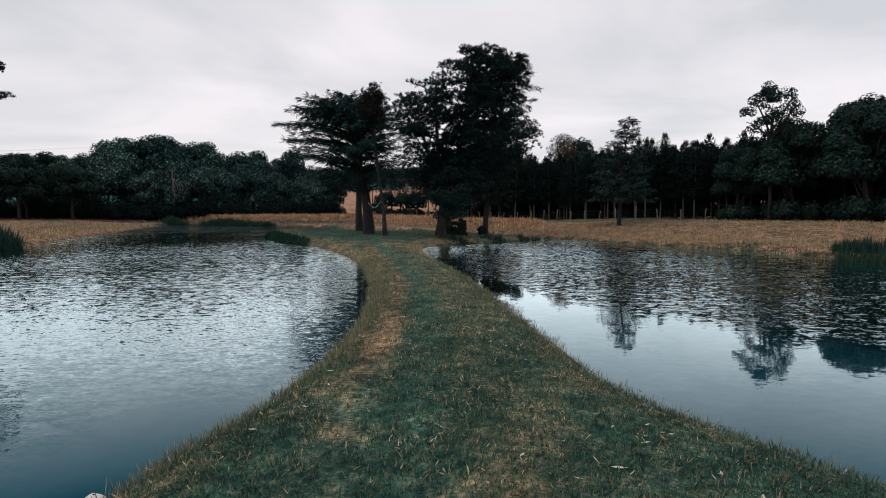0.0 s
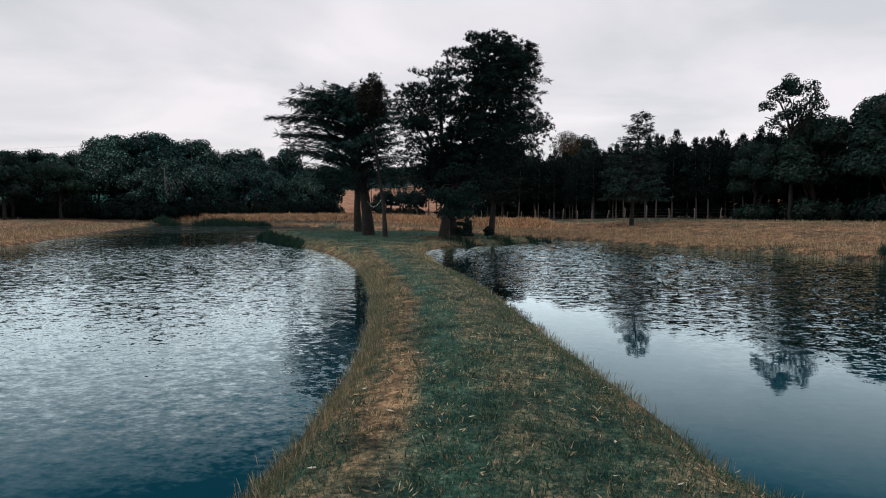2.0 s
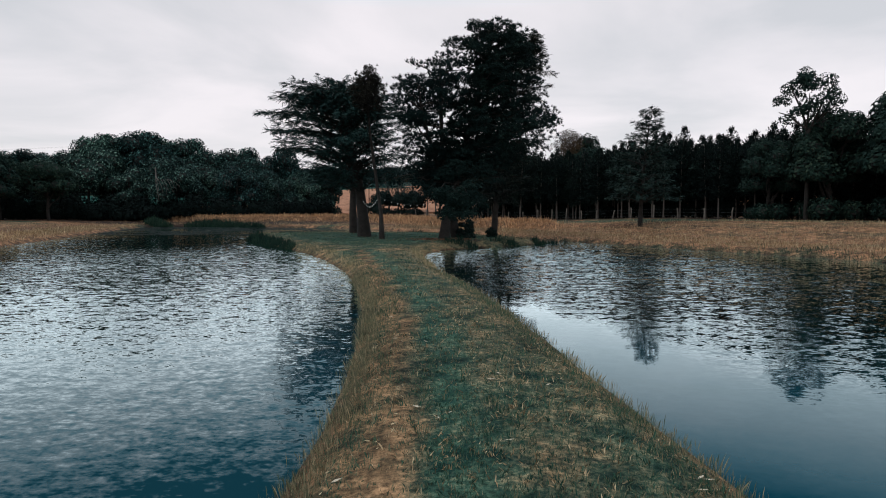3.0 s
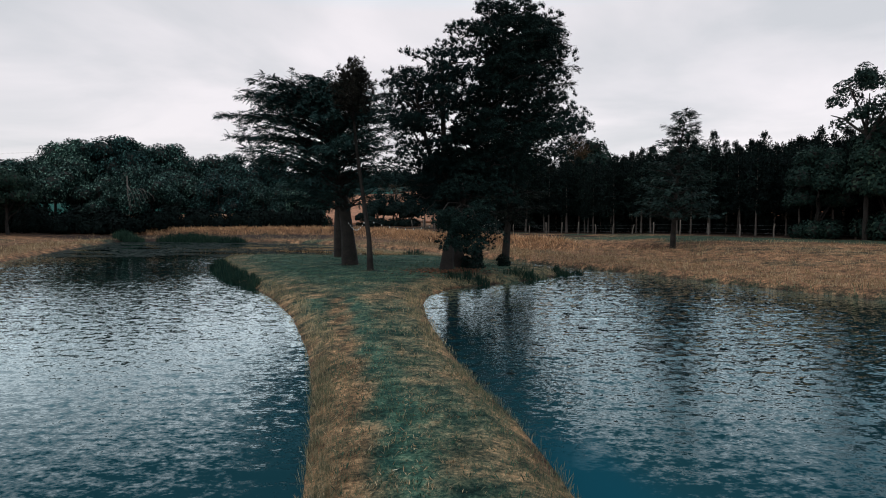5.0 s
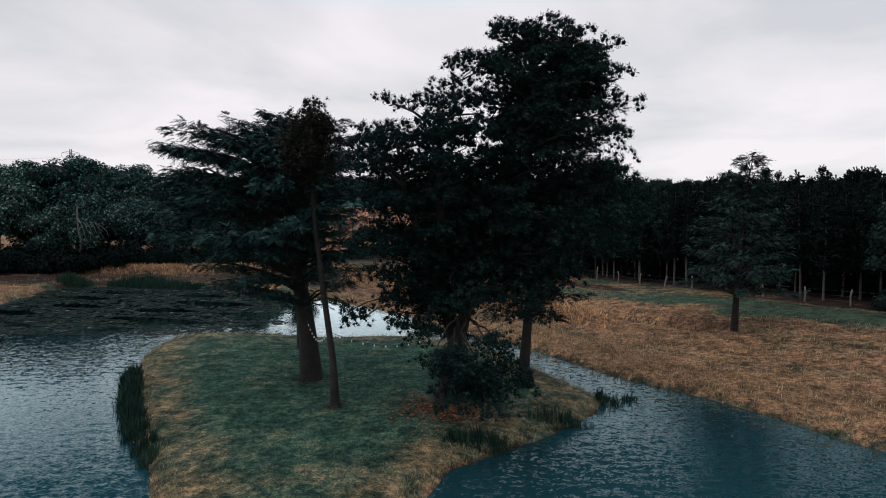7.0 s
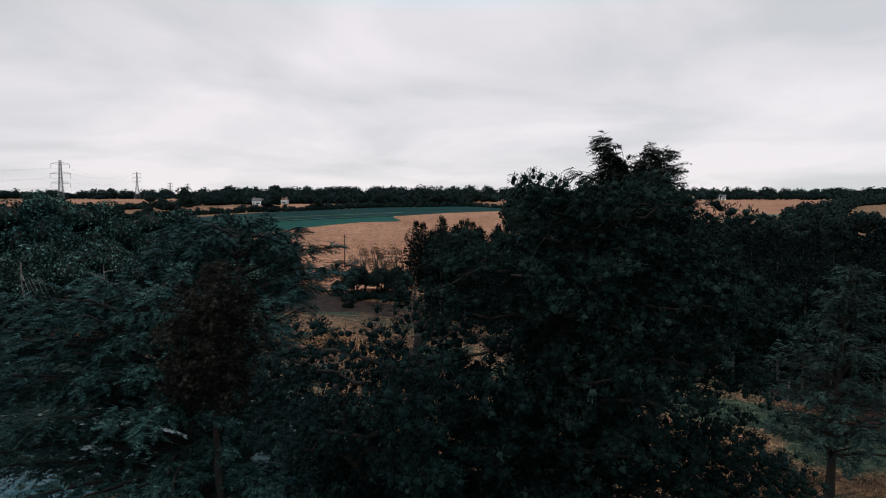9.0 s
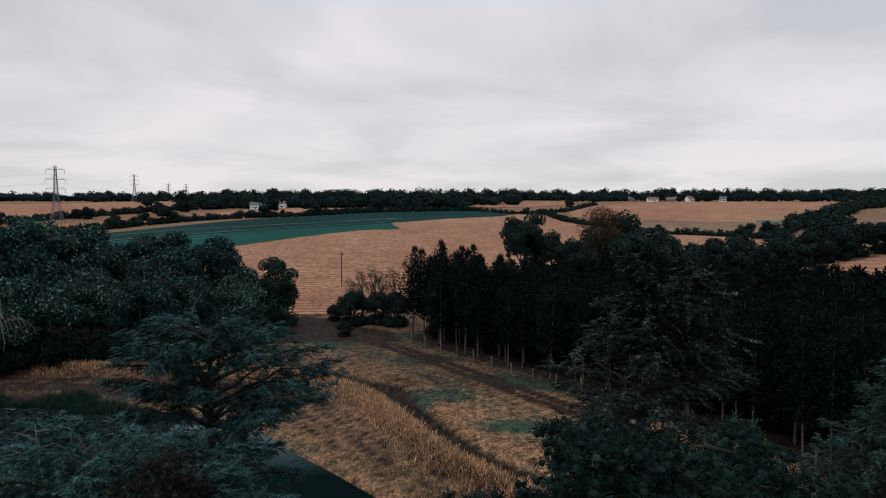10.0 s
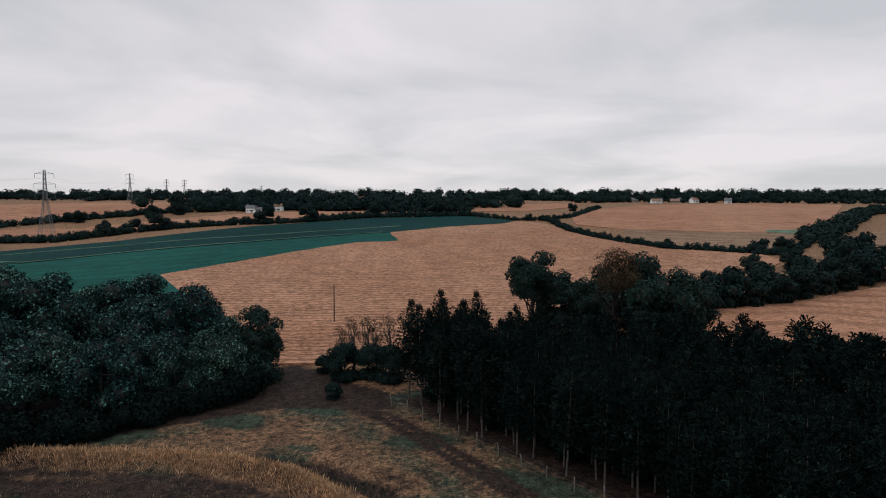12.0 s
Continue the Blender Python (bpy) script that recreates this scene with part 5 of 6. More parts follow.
# broadleaved trees behind and beside the plantation
oak = broadleaf_tree("oak_tree", 13, 173, 22.2, 5.8, F_BROAD, "dark open-crowned oak above the plantation", 51, "", 0.28, 0.9, 0.45, 24, lump=(0.22, 0.4))
mixed = broadleaf_tree("broadleaf_tree", 24, 177, 16.0, 5.4, F_BROAD, "dark rounded broadleaf tree behind the plantation", 52, "trees behind the plantation", 0.0, 0.8, 0.55, 18, low=-0.6, lump=(0.28, 0.44), skirt=7)
for x, y, s in [(33, 168, 1.4), (41, 176, 1.15), (49, 186, 0.95), (19, 178, 1.1), (28, 184, 1.1), (37, 184, 1.0)]:
    again(mixed, x, y, s, rw.uniform(0, 360))
broadleaf_tree("ash_tree", 27.2, 167.5, 23.6, 4.8, F_AUTUMN, "thin brownish half-bare tree in the wood", 53, "", 0.3, 0.2, 0.28, 30, core=0)
broadleaf_tree("oak_tree", 39.8, 77.5, 18.2, 4.8, F_BROAD, "tall open oak rising over the plantation edge", 54, "", 0.5, 0.55, 0.3, 34, lump=(0.13, 0.22), core=0, girth=0.6, low=-0.6)
edge = broadleaf_tree("sycamore_tree", 47, 70, 14.6, 5.0, F_BROAD, "dense dark broadleaf tree at the plantation edge", 55, "trees at the plantation edge", 0.08, 0.9, 0.42, 26, low=-0.7, lump=(0.26, 0.42), skirt=5)
for x, y, s in [(56, 64, 1.06), (66, 60, 1.05), (42.6, 77.5, 0.92), (49.5, 74, 1.08), (37.5, 82, 0.72)]:
    again(edge, x, y, s, rw.uniform(0, 360))
birch = broadleaf_tree("silver_birch", -19.5, 163, 11.5, 1.6, F_AUTUMN, "thin sparse young birch beside the field gate", 56, "young birches", 0.25, 0.12, 0.18, 22, PINE_STEM, low=-0.7, lump=(0.2, 0.4), core=0)
for x, y, s in [(-17.2, 164, 1.02), (-15.5, 162.5, 0.95), (-13.4, 165, 1.0), (-22, 165, 0.8)]:
    again(birch, x, y, s, rw.uniform(0, 360))
shrub = broadleaf_tree("hawthorn_bush", -20.5, 160, 6.5, 3.4, F_HEDGE, "dense dark hawthorn bush by the track", 57, "bushes by the track", 0.0, 1.0, 0.35, 12, low=-0.4, lump=(0.34, 0.5), skirt=7)
for x, y, s in [(-16, 161, 0.95), (-12.5, 159, 1.0), (-20.5, 150, 0.42), (-25, 164, 0.5)]:
    again(shrub, x, y, s, rw.uniform(0, 360))
ivy = broadleaf_tree("holly_bush", 0.5, 61.4, 2.0, 1.2, F_HEDGE, "dense dark holly bush at the pine's foot", 58, "bushes on the island", 0.0, 1.0, 0.15, 24, low=-0.8, lump=(0.17, 0.32), skirt=6)
again(ivy, 3.0, 63.4, 0.6, 140)

# far trees, coarse sprays, many copies
far_tree = broadleaf_tree("hedgerow_tree", -203, 428, 10, 5.2, F_HEDGE, "dark rounded hedgerow tree on the hillside", 61, "hedgerow trees", 0.0, 0.75, 0.95, 14, BARK, True, low=-0.5, lump=(0.3, 0.5), skirt=6)
FAR = [(-125, 442, 1.25), (-100, 460, 1.25), (-207, 411, 1.0), (-186, 430, 1.3), (-235, 452, 0.8), (-290, 515, 1.0), (-300, 518, 0.8), (-62, 494, 1.0), (-45, 500, 1.2), (-30, 503, 1.2), (-10, 510, 1.3), (4, 512, 1.2), (-18, 516, 1.4),
       (-330, 470, 1.2), (-350, 440, 1.3), (-310, 430, 1.0), (-250, 545, 1.0), (-230, 552, 1.1), (46, 470, 0.5), (94, 570, 0.8), (90, 330, 0.5), (124, 315, 0.8), (136, 318, 0.8), (60, 214, 1.0), (68, 219, 1.15), (76, 221, 1.05), (85, 225, 1.15), (94, 230, 1.05), (104, 237, 1.2),
       (114, 243, 1.1), (124, 250, 1.15), (134, 257, 1.2), (90, 236, 1.0), (109, 248, 1.1), (72, 228, 0.9), (52, 206, 0.9), (100, 268, 0.8), (118, 275, 0.95), (140, 285, 1.1), (155, 300, 1.2), (150, 265, 1.2), (165, 275, 1.2), (176, 290, 1.1), (130, 264, 1.55), (138, 268, 1.3)]
for x, y, s in FAR:
    again(far_tree, x, y, s, rw.uniform(0, 360), rw.uniform(0.9, 1.15))


def wooded_line(name, line, count, h, spread, label, kind="hedge", size=1.5, seed=1, material=F_HEDGE):
    """A hedge or a wood far off, made of uneven clumps along a line."""
    rng = np.random.RandomState(seed)
    count = int(count * (1.7 if kind == "hedge" else 1.0))
    p = resample(line, count) + rng.normal(0, spread, (count, 2))
    geo = Geo()
    z = ground_z(p[:, 0], p[:, 1])
    for (x, y), g in zip(p, z):
        hh = h * rng.uniform(0.45, 1.3)
        w = max(h * 0.5, 1.4) * rng.uniform(0.9, 1.5)
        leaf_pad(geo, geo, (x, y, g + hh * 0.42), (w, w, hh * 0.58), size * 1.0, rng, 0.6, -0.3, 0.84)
    return tagged(part(name, geo, material), label, kind, kind="stuff")


wooded_line("hedge", [(-272, 404), (-224, 391), (-192, 428), (-160, 436), (-120, 442), (-90, 466), (-62, 492), (-20, 500), (10, 506)], 150, 4.2, 1.0, "dark hedge along the green crop", "hedge", 1.1, 2)
wooded_line("hedge", [(55, 474), (60, 462), (61, 400), (73, 358), (90, 328), (108, 322), (124, 312), (140, 316), (165, 350)], 130, 3.0, 0.6, "trimmed dark hedge curving round the wheat", "hedge", 1.0, 3)
wooded_line("hedge", [(10, 506), (34, 472), (56, 472), (80, 497), (96, 535), (128, 622)], 80, 3.0, 0.8, "dark hedge up the hillside", "hedge", 1.1, 4)
wooded_line("hedge", [(164, 352), (190, 376), (232, 432), (262, 470), (298, 516), (345, 560), (420, 600)], 110, 6.5, 3.0, "tall overgrown hedge on the hillside", "hedge", 1.7, 5)
wooded_line("hedge", [(-420, 470), (-340, 476), (-311, 517), (-262, 556), (-215, 575), (-175, 585)], 120, 5.0, 2.5, "overgrown hedge with small trees", "hedge", 1.6, 6)
wooded_line("far_wood", [(-230, 600), (-180, 590), (-130, 580), (-80, 575), (-40, 570), (0, 575)], 130, 11, 12, "dark woodland on the rise", "wood", 2.2, 7)
wooded_line("far_wood", [(-260, 650), (-150, 660), (-40, 640), (30, 640)], 150, 13, 20, "dark woodland on the rise", "wood", 2.4, 8)
wooded_line("far_wood", [(-700, 900), (-520, 850), (-430, 800), (-380, 960), (-250, 1000)], 140, 11, 22, "tree line on the skyline", "wood", 2.6, 9)
wooded_line("far_wood", [(20, 900), (140, 860), (260, 850), (400, 880), (560, 900), (800, 900)], 230, 13, 16, "tree line on the skyline", "wood", 2.4, 10)
wooded_line("far_wood", [(-1500, 1500), (-900, 1500), (-300, 1500), (300, 1450), (900, 1500), (1600, 1500)], 260, 16, 50, "distant woods on the horizon", "wood", 4.5, 11)
wooded_line("far_wood", [(130, 772), (230, 782), (330, 772), (430, 756), (600, 756)], 150, 8, 9, "trees round the village", "wood", 2.0, 12)
wooded_line("far_wood", [(10, 845), (90, 850), (180, 860), (215, 800)], 90, 6, 14, "garden trees among the village houses", "wood", 1.8, 14)
wooded_line("far_wood", [(-900, 560), (-640, 520), (-470, 480), (-400, 420), (-300, 380), (-260, 360)], 150, 8, 9, "dark trees on the western slope", "wood", 2.0, 13)


# ---- fence ----
def build_fence():
    t = thing("fence", 0, 0, 0, "weathered post and wire fence along the plantation", "fence")
    n = 36
    p = resample(FENCE, n)
    z = ground_z(p[:, 0], p[:, 1])
    rng = np.random.RandomState(8)
    protos = []
    for k in range(4):
        h = (1.5, 1.6, 1.45, 1.9)[k]
        protos.append(Geo().add(*tube([(0, 0, -0.3), (rng.normal(0, 0.03), rng.normal(0, 0.03), h * 0.6), (rng.normal(0, 0.05), rng.normal(0, 0.05), h)], [0.085, 0.08, 0.07], 7)).mesh("post", WOOD, True))
    for (x, y), g in zip(p, z):
        o = part("post", protos[rng.randint(0, 4)], WOOD, t)
        o.matrix_basis = pose(x, y, g, rng.normal(0, 2.5), rng.normal(0, 2.5), rng.uniform(0, 360))
    for h in (0.4, 0.85, 1.3):
        part("wire", Geo().add(*tube(np.c_[p, z + h], np.full(n, 0.006), 3)), STEEL, t)


build_fence()


# ---- pylons ----
def pylon(x, y, h, turn, stout=1.0):
    t = thing("pylon", x, y, float(ground_z(x, y)), "grey lattice steel electricity pylon with three pairs of arms", "pylon", "power line pylons")
    t.rotation_euler = (0, 0, radians(turn))
    bar = 0.012 * h / 3.2 * stout
    half = lambda z: np.interp(z, [0, 0.45 * h, 0.62 * h, h], [0.095 * h, 0.035 * h, 0.024 * h, 0.012 * h])
    for sx in (-1, 1):
        for sy in (-1, 1):
            zs = np.linspace(0, h, 9)
            part("leg", Geo().add(*tube([(sx * half(z), sy * half(z), z) for z in zs], np.full(9, bar), 4)), STEEL, t)
    zs = [0, 0.16 * h, 0.29 * h, 0.39 * h, 0.47 * h, 0.54 * h, 0.61 * h, 0.68 * h, 0.75 * h, 0.82 * h, 0.89 * h, 0.96 * h]
    g = Geo()
    for a, b in zip(zs[:-1], zs[1:]):
        for k in range(4):
            c = [(-1, -1), (1, -1), (1, 1), (-1, 1)]
            p, q = c[k], c[(k + 1) % 4]
            for u, v in ((p, q), (q, p)):
                g.add(*tube([(u[0] * half(a), u[1] * half(a), a), (v[0] * half(b), v[1] * half(b), b)], [bar * 0.55] * 2, 3))
            g.add(*tube([(p[0] * half(b), p[1] * half(b), b), (q[0] * half(b), q[1] * half(b), b)], [bar * 0.5] * 2, 3))
    part("lattice", g, STEEL, t)
    for z, reach in ((0.63 * h, 0.135 * h), (0.78 * h, 0.145 * h), (0.935 * h, 0.13 * h)):
        for s in (-1, 1):
            w = half(z)
            arm = Geo()
            for sy in (-1, 1):
                arm.add(*tube([(s * w, sy * w, z), (s * reach, 0, z + 0.005 * h)], [bar * 0.7] * 2, 3))
            arm.add(*tube([(s * w, 0, z + 0.035 * h), (s * reach, 0, z + 0.005 * h)], [bar * 0.7] * 2, 3))
            a = part("arm", arm, STEEL, t)
            part("insulator", Geo().add(*tube([(s * reach, 0, z), (s * reach, 0, z - 0.06 * h)], [bar * 0.8] * 2, 5)), STEEL, a)
    return t


pylon(-268, 446, 42, 18)
pylon(-408, 806, 34, 20, 1.5)
pylon(-722, 1552, 42, 22, 2.4)
pylon(-700, 1602, 42, 22, 2.4)
pylon(-715, 2257, 42, 22, 2.4)


def power_lines():
    a, b, c = (-268, 446), (-408, 806), (-700, 300)
    t = thing("power_lines", 0, 0, 0, "thin sagging power lines between the pylons", "cable")
    for p, q in ((c, a), (a, b)):
        za, zb = float(ground_z(*p)), float(ground_z(*q))
        for f in (0.57, 0.72, 0.875):
            for s in (-5.6, 5.6):
                part("wire", Geo().add(*tube(bent((p[0] + s, p[1], za + 42 * f), (q[0] + s, q[1], zb + 42 * f), 14, -9), np.full(14, 0.028), 3)), STEEL, t)


power_lines()


# ---- houses ----
def house(x, y, w, d, h, turn, wall, roof, label, group="village houses"):
    t = thing("house", x, y, float(ground_z(x, y)) - 0.3, label, "house", group)
    t.rotation_euler = (0, 0, radians(turn))
    body = Geo().add(*box(-w / 2, -d / 2, 0, w / 2, d / 2, h))
    r = h + d * 0.42
    body.add([(-w / 2, -d / 2, h), (-w / 2, d / 2, h), (-w / 2, 0, r), (w / 2, -d / 2, h), (w / 2, d / 2, h), (w / 2, 0, r)], [[0, 2, 1], [3, 4, 5]])
    part("wall", body, wall, t)
    g = Geo()
    for s in (-1, 1):
        o = [(-w / 2 - 0.4, s * (d / 2 + 0.4), h - 0.3), (w / 2 + 0.4, s * (d / 2 + 0.4), h - 0.3), (w / 2 + 0.4, 0, r), (-w / 2 - 0.4, 0, r)]
        u = [(a, b, c + 0.25) for a, b, c in o]
        g.add(o + u, [[0, 1, 2], [0, 2, 3], [4, 6, 5], [4, 7, 6], [0, 4, 5], [0, 5, 1], [1, 5, 6], [1, 6, 2], [3, 2, 6], [3, 6, 7], [0, 3, 7], [0, 7, 4]])
    rf = part("roof", g, roof, t)
    part("chimney", Geo().add(*box(-w * 0.3 - 0.4, -0.4, r - 1.0, -w * 0.3 + 0.4, 0.4, r + 1.3)), BRICK, rf)
    for k in range(3):
        for z in ([1.0, 3.6] if h > 4.5 else [1.0]):
            cx = (k - 1) * w * 0.3
            win = part("window", Geo().add(*box(cx - 0.6, -d / 2 - 0.06, z, cx + 0.6, -d / 2 + 0.05, z + 1.3)), PANE, t)
            part("frame", Geo().add(*box(cx - 0.7, -d / 2 - 0.05, z - 0.1, cx + 0.7, -d / 2 - 0.002, z)), RENDERED, win)
    part("door", Geo().add(*box(w * 0.16 - 0.5, -d / 2 - 0.05, 0, w * 0.16 + 0.5, -d / 2 + 0.05, 2.1)), WOOD, t)
    return t


house(-172, 556, 7, 5, 3.8, 8, RENDERED, SLATE, "white rendered farmhouse with a slate roof", "")
house(-166, 558, 5, 4, 2.4, 8, RENDERED, SLATE, "low white outbuilding beside the farmhouse", "")
house(-153, 570, 7, 5, 4.0, -12, RENDERED, TILE, "pale house half hidden by trees", "")
rv = np.random.RandomState(12)
for k in range(9):
    house(206 + k * 12 + rv.uniform(-4, 4), 756 + rv.uniform(-4, 30), rv.uniform(7, 11), rv.uniform(5, 7), rv.uniform(2.6, 3.6), rv.uniform(-25, 25), RENDERED if k % 3 else BRICK, TILE if k % 2 else SLATE, "small house in the village on the ridge")
for k in range(14):
    house(20 + k * 13 + rv.uniform(-6, 6), 880 + rv.uniform(-30, 70), rv.uniform(8, 12), rv.uniform(6, 8), rv.uniform(3, 4.5), rv.uniform(-30, 30), BRICK if k % 3 else RENDERED, TILE if k % 2 else SLATE, "small house in the village on the ridge")


# ---- poles, dead wood ----
def pole(x, y, h):
    t = thing("telegraph_pole", x, y, float(ground_z(x, y)) - 0.2, "thin dark wooden telegraph pole in the field", "pole")
    part("shaft", Geo().add(*tube([(0, 0, 0), (0.02, 0, h)], [0.16, 0.1], 8)), BARK, t)
    part("crossarm", Geo().add(*box(-0.6, -0.05, h - 0.7, 0.6, 0.05, h - 0.58)), BARK, t)


pole(-30.5, 200, 9.5)


def field_gate(x, y, w, turn):
    """A five-barred gate between two posts, with a diagonal brace."""
    t = thing("field_gate", x, y, float(ground_z(x, y)), "weathered wooden five-bar gate at the field corner", "gate")
    t.rotation_euler = (0, 0, radians(turn))
    for sx in (-1, 1):
        part("post", Geo().add(*box(sx * (w / 2 + 0.12) - 0.09, -0.09, -0.4, sx * (w / 2 + 0.12) + 0.09, 0.09, 1.45)), WOOD, t)
        part("stile", Geo().add(*box(sx * (w / 2 - 0.05) - 0.045, -0.04, 0.12, sx * (w / 2 - 0.05) + 0.045, 0.04, 1.3)), WOOD, t)
    for z in (0.2, 0.42, 0.66, 0.92, 1.2):
        part("bar", Geo().add(*box(-w / 2 + 0.09, -0.02, z - 0.045, w / 2 - 0.09, 0.02, z + 0.045)), WOOD, t)
    part("brace", Geo().add(*tube([(-w / 2 + 0.1, 0.045, 0.2), (w / 2 - 0.1, 0.045, 1.2)], [0.045, 0.045], 4)), WOOD, t)


field_gate(-11.2, 165.6, 3.4, -12)


def dead_limb(x, y, z):
    t = thing("dead_branch", x, y, z, "bleached dead branch hanging in the willows", "branch")
    rng = np.random.RandomState(4)
    part("stub", Geo().add(*tube([(0, 0, 1.8), (0, 0, 0), (0.6, -0.3, -0.7)], [0.1, 0.14, 0.12], 6)), DEAD, t)
    for k in range(7):
        a = np.array([0.2 + k * 0.45, -0.3, -0.5])
        part("twig", Geo().add(*tube(bent(a, a + [0.9 + 0.25 * k, -0.5, -3.4 + 0.2 * k], 5, 0.35, 0.08, rng), np.linspace(0.045, 0.015, 5), 5)), DEAD, t)
    part("twig", Geo().add(*tube(bent((0, 0, 0), (0.2, 0, -5.2), 5, 0, 0.1, rng), np.linspace(0.09, 0.03, 5), 5)), DEAD, t)


dead_limb(-60, 122.8, 9.6)


# ---- festoon lights on the island ----
def festoon():
    stops = [(-9.5, 64.0, 4.2), (-7.3, 59.6, 4.3), (-1.0, 60.1, 4.4), (3.5, 66.8, 4.6)]
    t = thing("festoon_lights", 0, 0, 0, "string of small white bulbs between the trees", "lights")
    bulb = Geo()
    for a, b, s in ((0.0, -0.07, 0.02), (-0.04, -0.13, 0.042)):
        bulb.add(*tube([(0, 0, a), (0, 0, (a + b) / 2), (0, 0, b)], [s * 0.6, s, s * 0.3], 6))
    bm = bulb.mesh("bulb", BULB, True)
    for a, b in zip(stops[:-1], stops[1:]):
        n = 12
        l = bent(a, b, n, -0.75)
        part("cable", Geo().add(*tube(l, np.full(n, 0.015), 4)), CABLE, t)
        for k in range(1, n - 1):
            o = part("bulb", bm, BULB, t)
            o.location = l[k]


festoon()


# ---- grass, reeds, weed ----
def blades(name, spots, size, tpls, material, label, seed, tilt=0.12):
    rng = np.random.RandomState(seed)
    geo = Geo()
    x, y = spots
    z = ground_z(x, y)
    k = rng.randint(0, len(tpls), len(x))
    s = size * rng.uniform(0.4, 1.3, len(x))
    for q in range(len(tpls)):
        m = k == q
        scatter(geo, tpls[q], np.stack([x, y, z], 1)[m], s[m], turns(int(m.sum()), rng, tilt))
    return tagged(part(name, geo, material), label, "grass", kind="stuff")


def spread(n, x0, x1, y0, y1, keep, seed):
    rng = np.random.RandomState(seed)
    x, y = rng.uniform(x0, x1, n), rng.uniform(y0, y1, n)
    m = keep(x, y, rng)
    return x[m], y[m]


def verge_band(x, y, rng, lo, hi):
    d, neck = land(x, y)
    clump = 0.5 + 0.5 * np.sin(x * 1.7 + 2 * np.sin(y * 0.9)) * np.sin(y * 1.3)
    return neck & (d > lo) & (d < hi) & (rng.uniform(size=len(x)) < 0.35 + 0.65 * clump)


blades("tall_dry_grass", spread(130000, -6, 8, 2, 34, lambda x, y, r: verge_band(x, y, r, -0.05, 0.5) & ((x < np.interp(y, [0, 20, 40], [1.5, 0.3, -3])) | (r.uniform(size=len(x)) < 0.3)), 71), 0.2, T_BLADE, F_VERGE, "tall dry grass fringing the causeway", 72, 0.15)
blades("tall_green_grass", spread(50000, -6, 8, 2, 34, lambda x, y, r: verge_band(x, y, r, 0.1, 1.0), 73), 0.13, T_BLADE, F_GRASS, "rank green grass along the causeway edge", 74, 0.2)
blades("tall_dry_grass", spread(60000, -26, 9, 34, 81, lambda x, y, r: verge_band(x, y, r, 0.0, 0.9), 75), 0.28, T_BLADE, F_VERGE, "tall dry grass fringing the island", 76, 0.2)
blades("short_turf", spread(120000, -4, 7, 2.5, 40, lambda x, y, r: land(x, y)[1] & (land(x, y)[0] > 0.5) & (r.uniform(size=len(x)) < np.exp(-((y - 2) / 14) ** 2) * (1 - 0.8 * np.exp(-((x - np.interp(y, [0, 10, 20, 30, 43], [1.6, 1.0, 0.2, -1.7, -4.8]) + 1.3) / 0.42) ** 2))), 77), 0.075, T_TURF, F_GRASS, "short mown turf on the causeway", 78, 0.3)


blades("short_turf", spread(42000, -24, 6, 12, 80, lambda x, y, r: land(x, y)[1] & (land(x, y)[0] > 0.5) & (r.uniform(size=len(x)) < smooth(10, 22, y) * (0.3 + 0.7 * (np.sin(1.3 * x + 2 * np.sin(0.7 * y)) * np.sin(0.9 * y + x) > -0.2))), 85), 0.11, T_TURF, F_GRASS, "short mown turf on the causeway and island", 86, 0.35)
blades("cut_straw", spread(26000, -4, 7, 2.5, 46, lambda x, y, r: land(x, y)[1] & (land(x, y)[0] > 0.4) & (r.uniform(size=len(x)) < 0.25 + 0.75 * (np.sin(2.1 * x + 1.5 * np.sin(1.1 * y)) * np.sin(1.7 * y) > 0.1)), 87), 0.085, T_TURF, F_STRAW, "dry cuttings left lying on the mown turf", 88, 0.9)


def meadow_keep(x, y, r):
    d, neck = land(x, y)
    t = np.minimum(to_line(LANE, x, y, False), 99)
    f = to_line(FENCE, x, y, False)
    herbs = (d < 3.4) & (x > 3) & (np.sin(0.42 * x + 1.7) * np.sin(0.36 * y + 0.4) + 0.3 * np.sin(1.3 * x + y) > 0.35)
    return ~neck & (d > 0.35) & ~herbs & (d < 26) & (t > 4) & ((f > 10) | (y > 95)) & (r.uniform(size=len(x)) < np.where(d < np.where(y > 100, 2.0, 5.0), 0.9, np.where((x > 5) & (y < 95), 0.3, 0.07)))


blades("meadow_grass", spread(42000, 5, 45, 30, 100, meadow_keep, 79), 0.31, T_MEADOW, F_STRAW, "tall dry meadow grass on the pond bank", 80, 0.2)
blades("meadow_grass", spread(36000, -66, 6, 70, 128, meadow_keep, 81), 0.42, T_MEADOW, F_STRAW, "tall dry meadow grass on the pond bank", 82, 0.2)
blades("meadow_grass", spread(6000, -55, -33, 35, 75, meadow_keep, 83), 0.42, T_MEADOW, F_STRAW, "tall dry meadow grass on the pond bank", 84, 0.2)


def rank_keep(x, y, r):
    d, neck = land(x, y)
    clump = np.sin(0.42 * x + 1.7) * np.sin(0.36 * y + 0.4) + 0.3 * np.sin(1.3 * x + y)
    return ~neck & (d > -0.15) & (d < 3.4) & ((d < 0.4) | (clump > 0.35)) & (r.uniform(size=len(x)) < 0.8)


blades("bank_herbs", spread(26000, 3, 40, 24, 96, rank_keep, 91), 0.42, T_MEADOW, F_RANK, "rank dark green herbs along the water's edge", 92, 0.25)


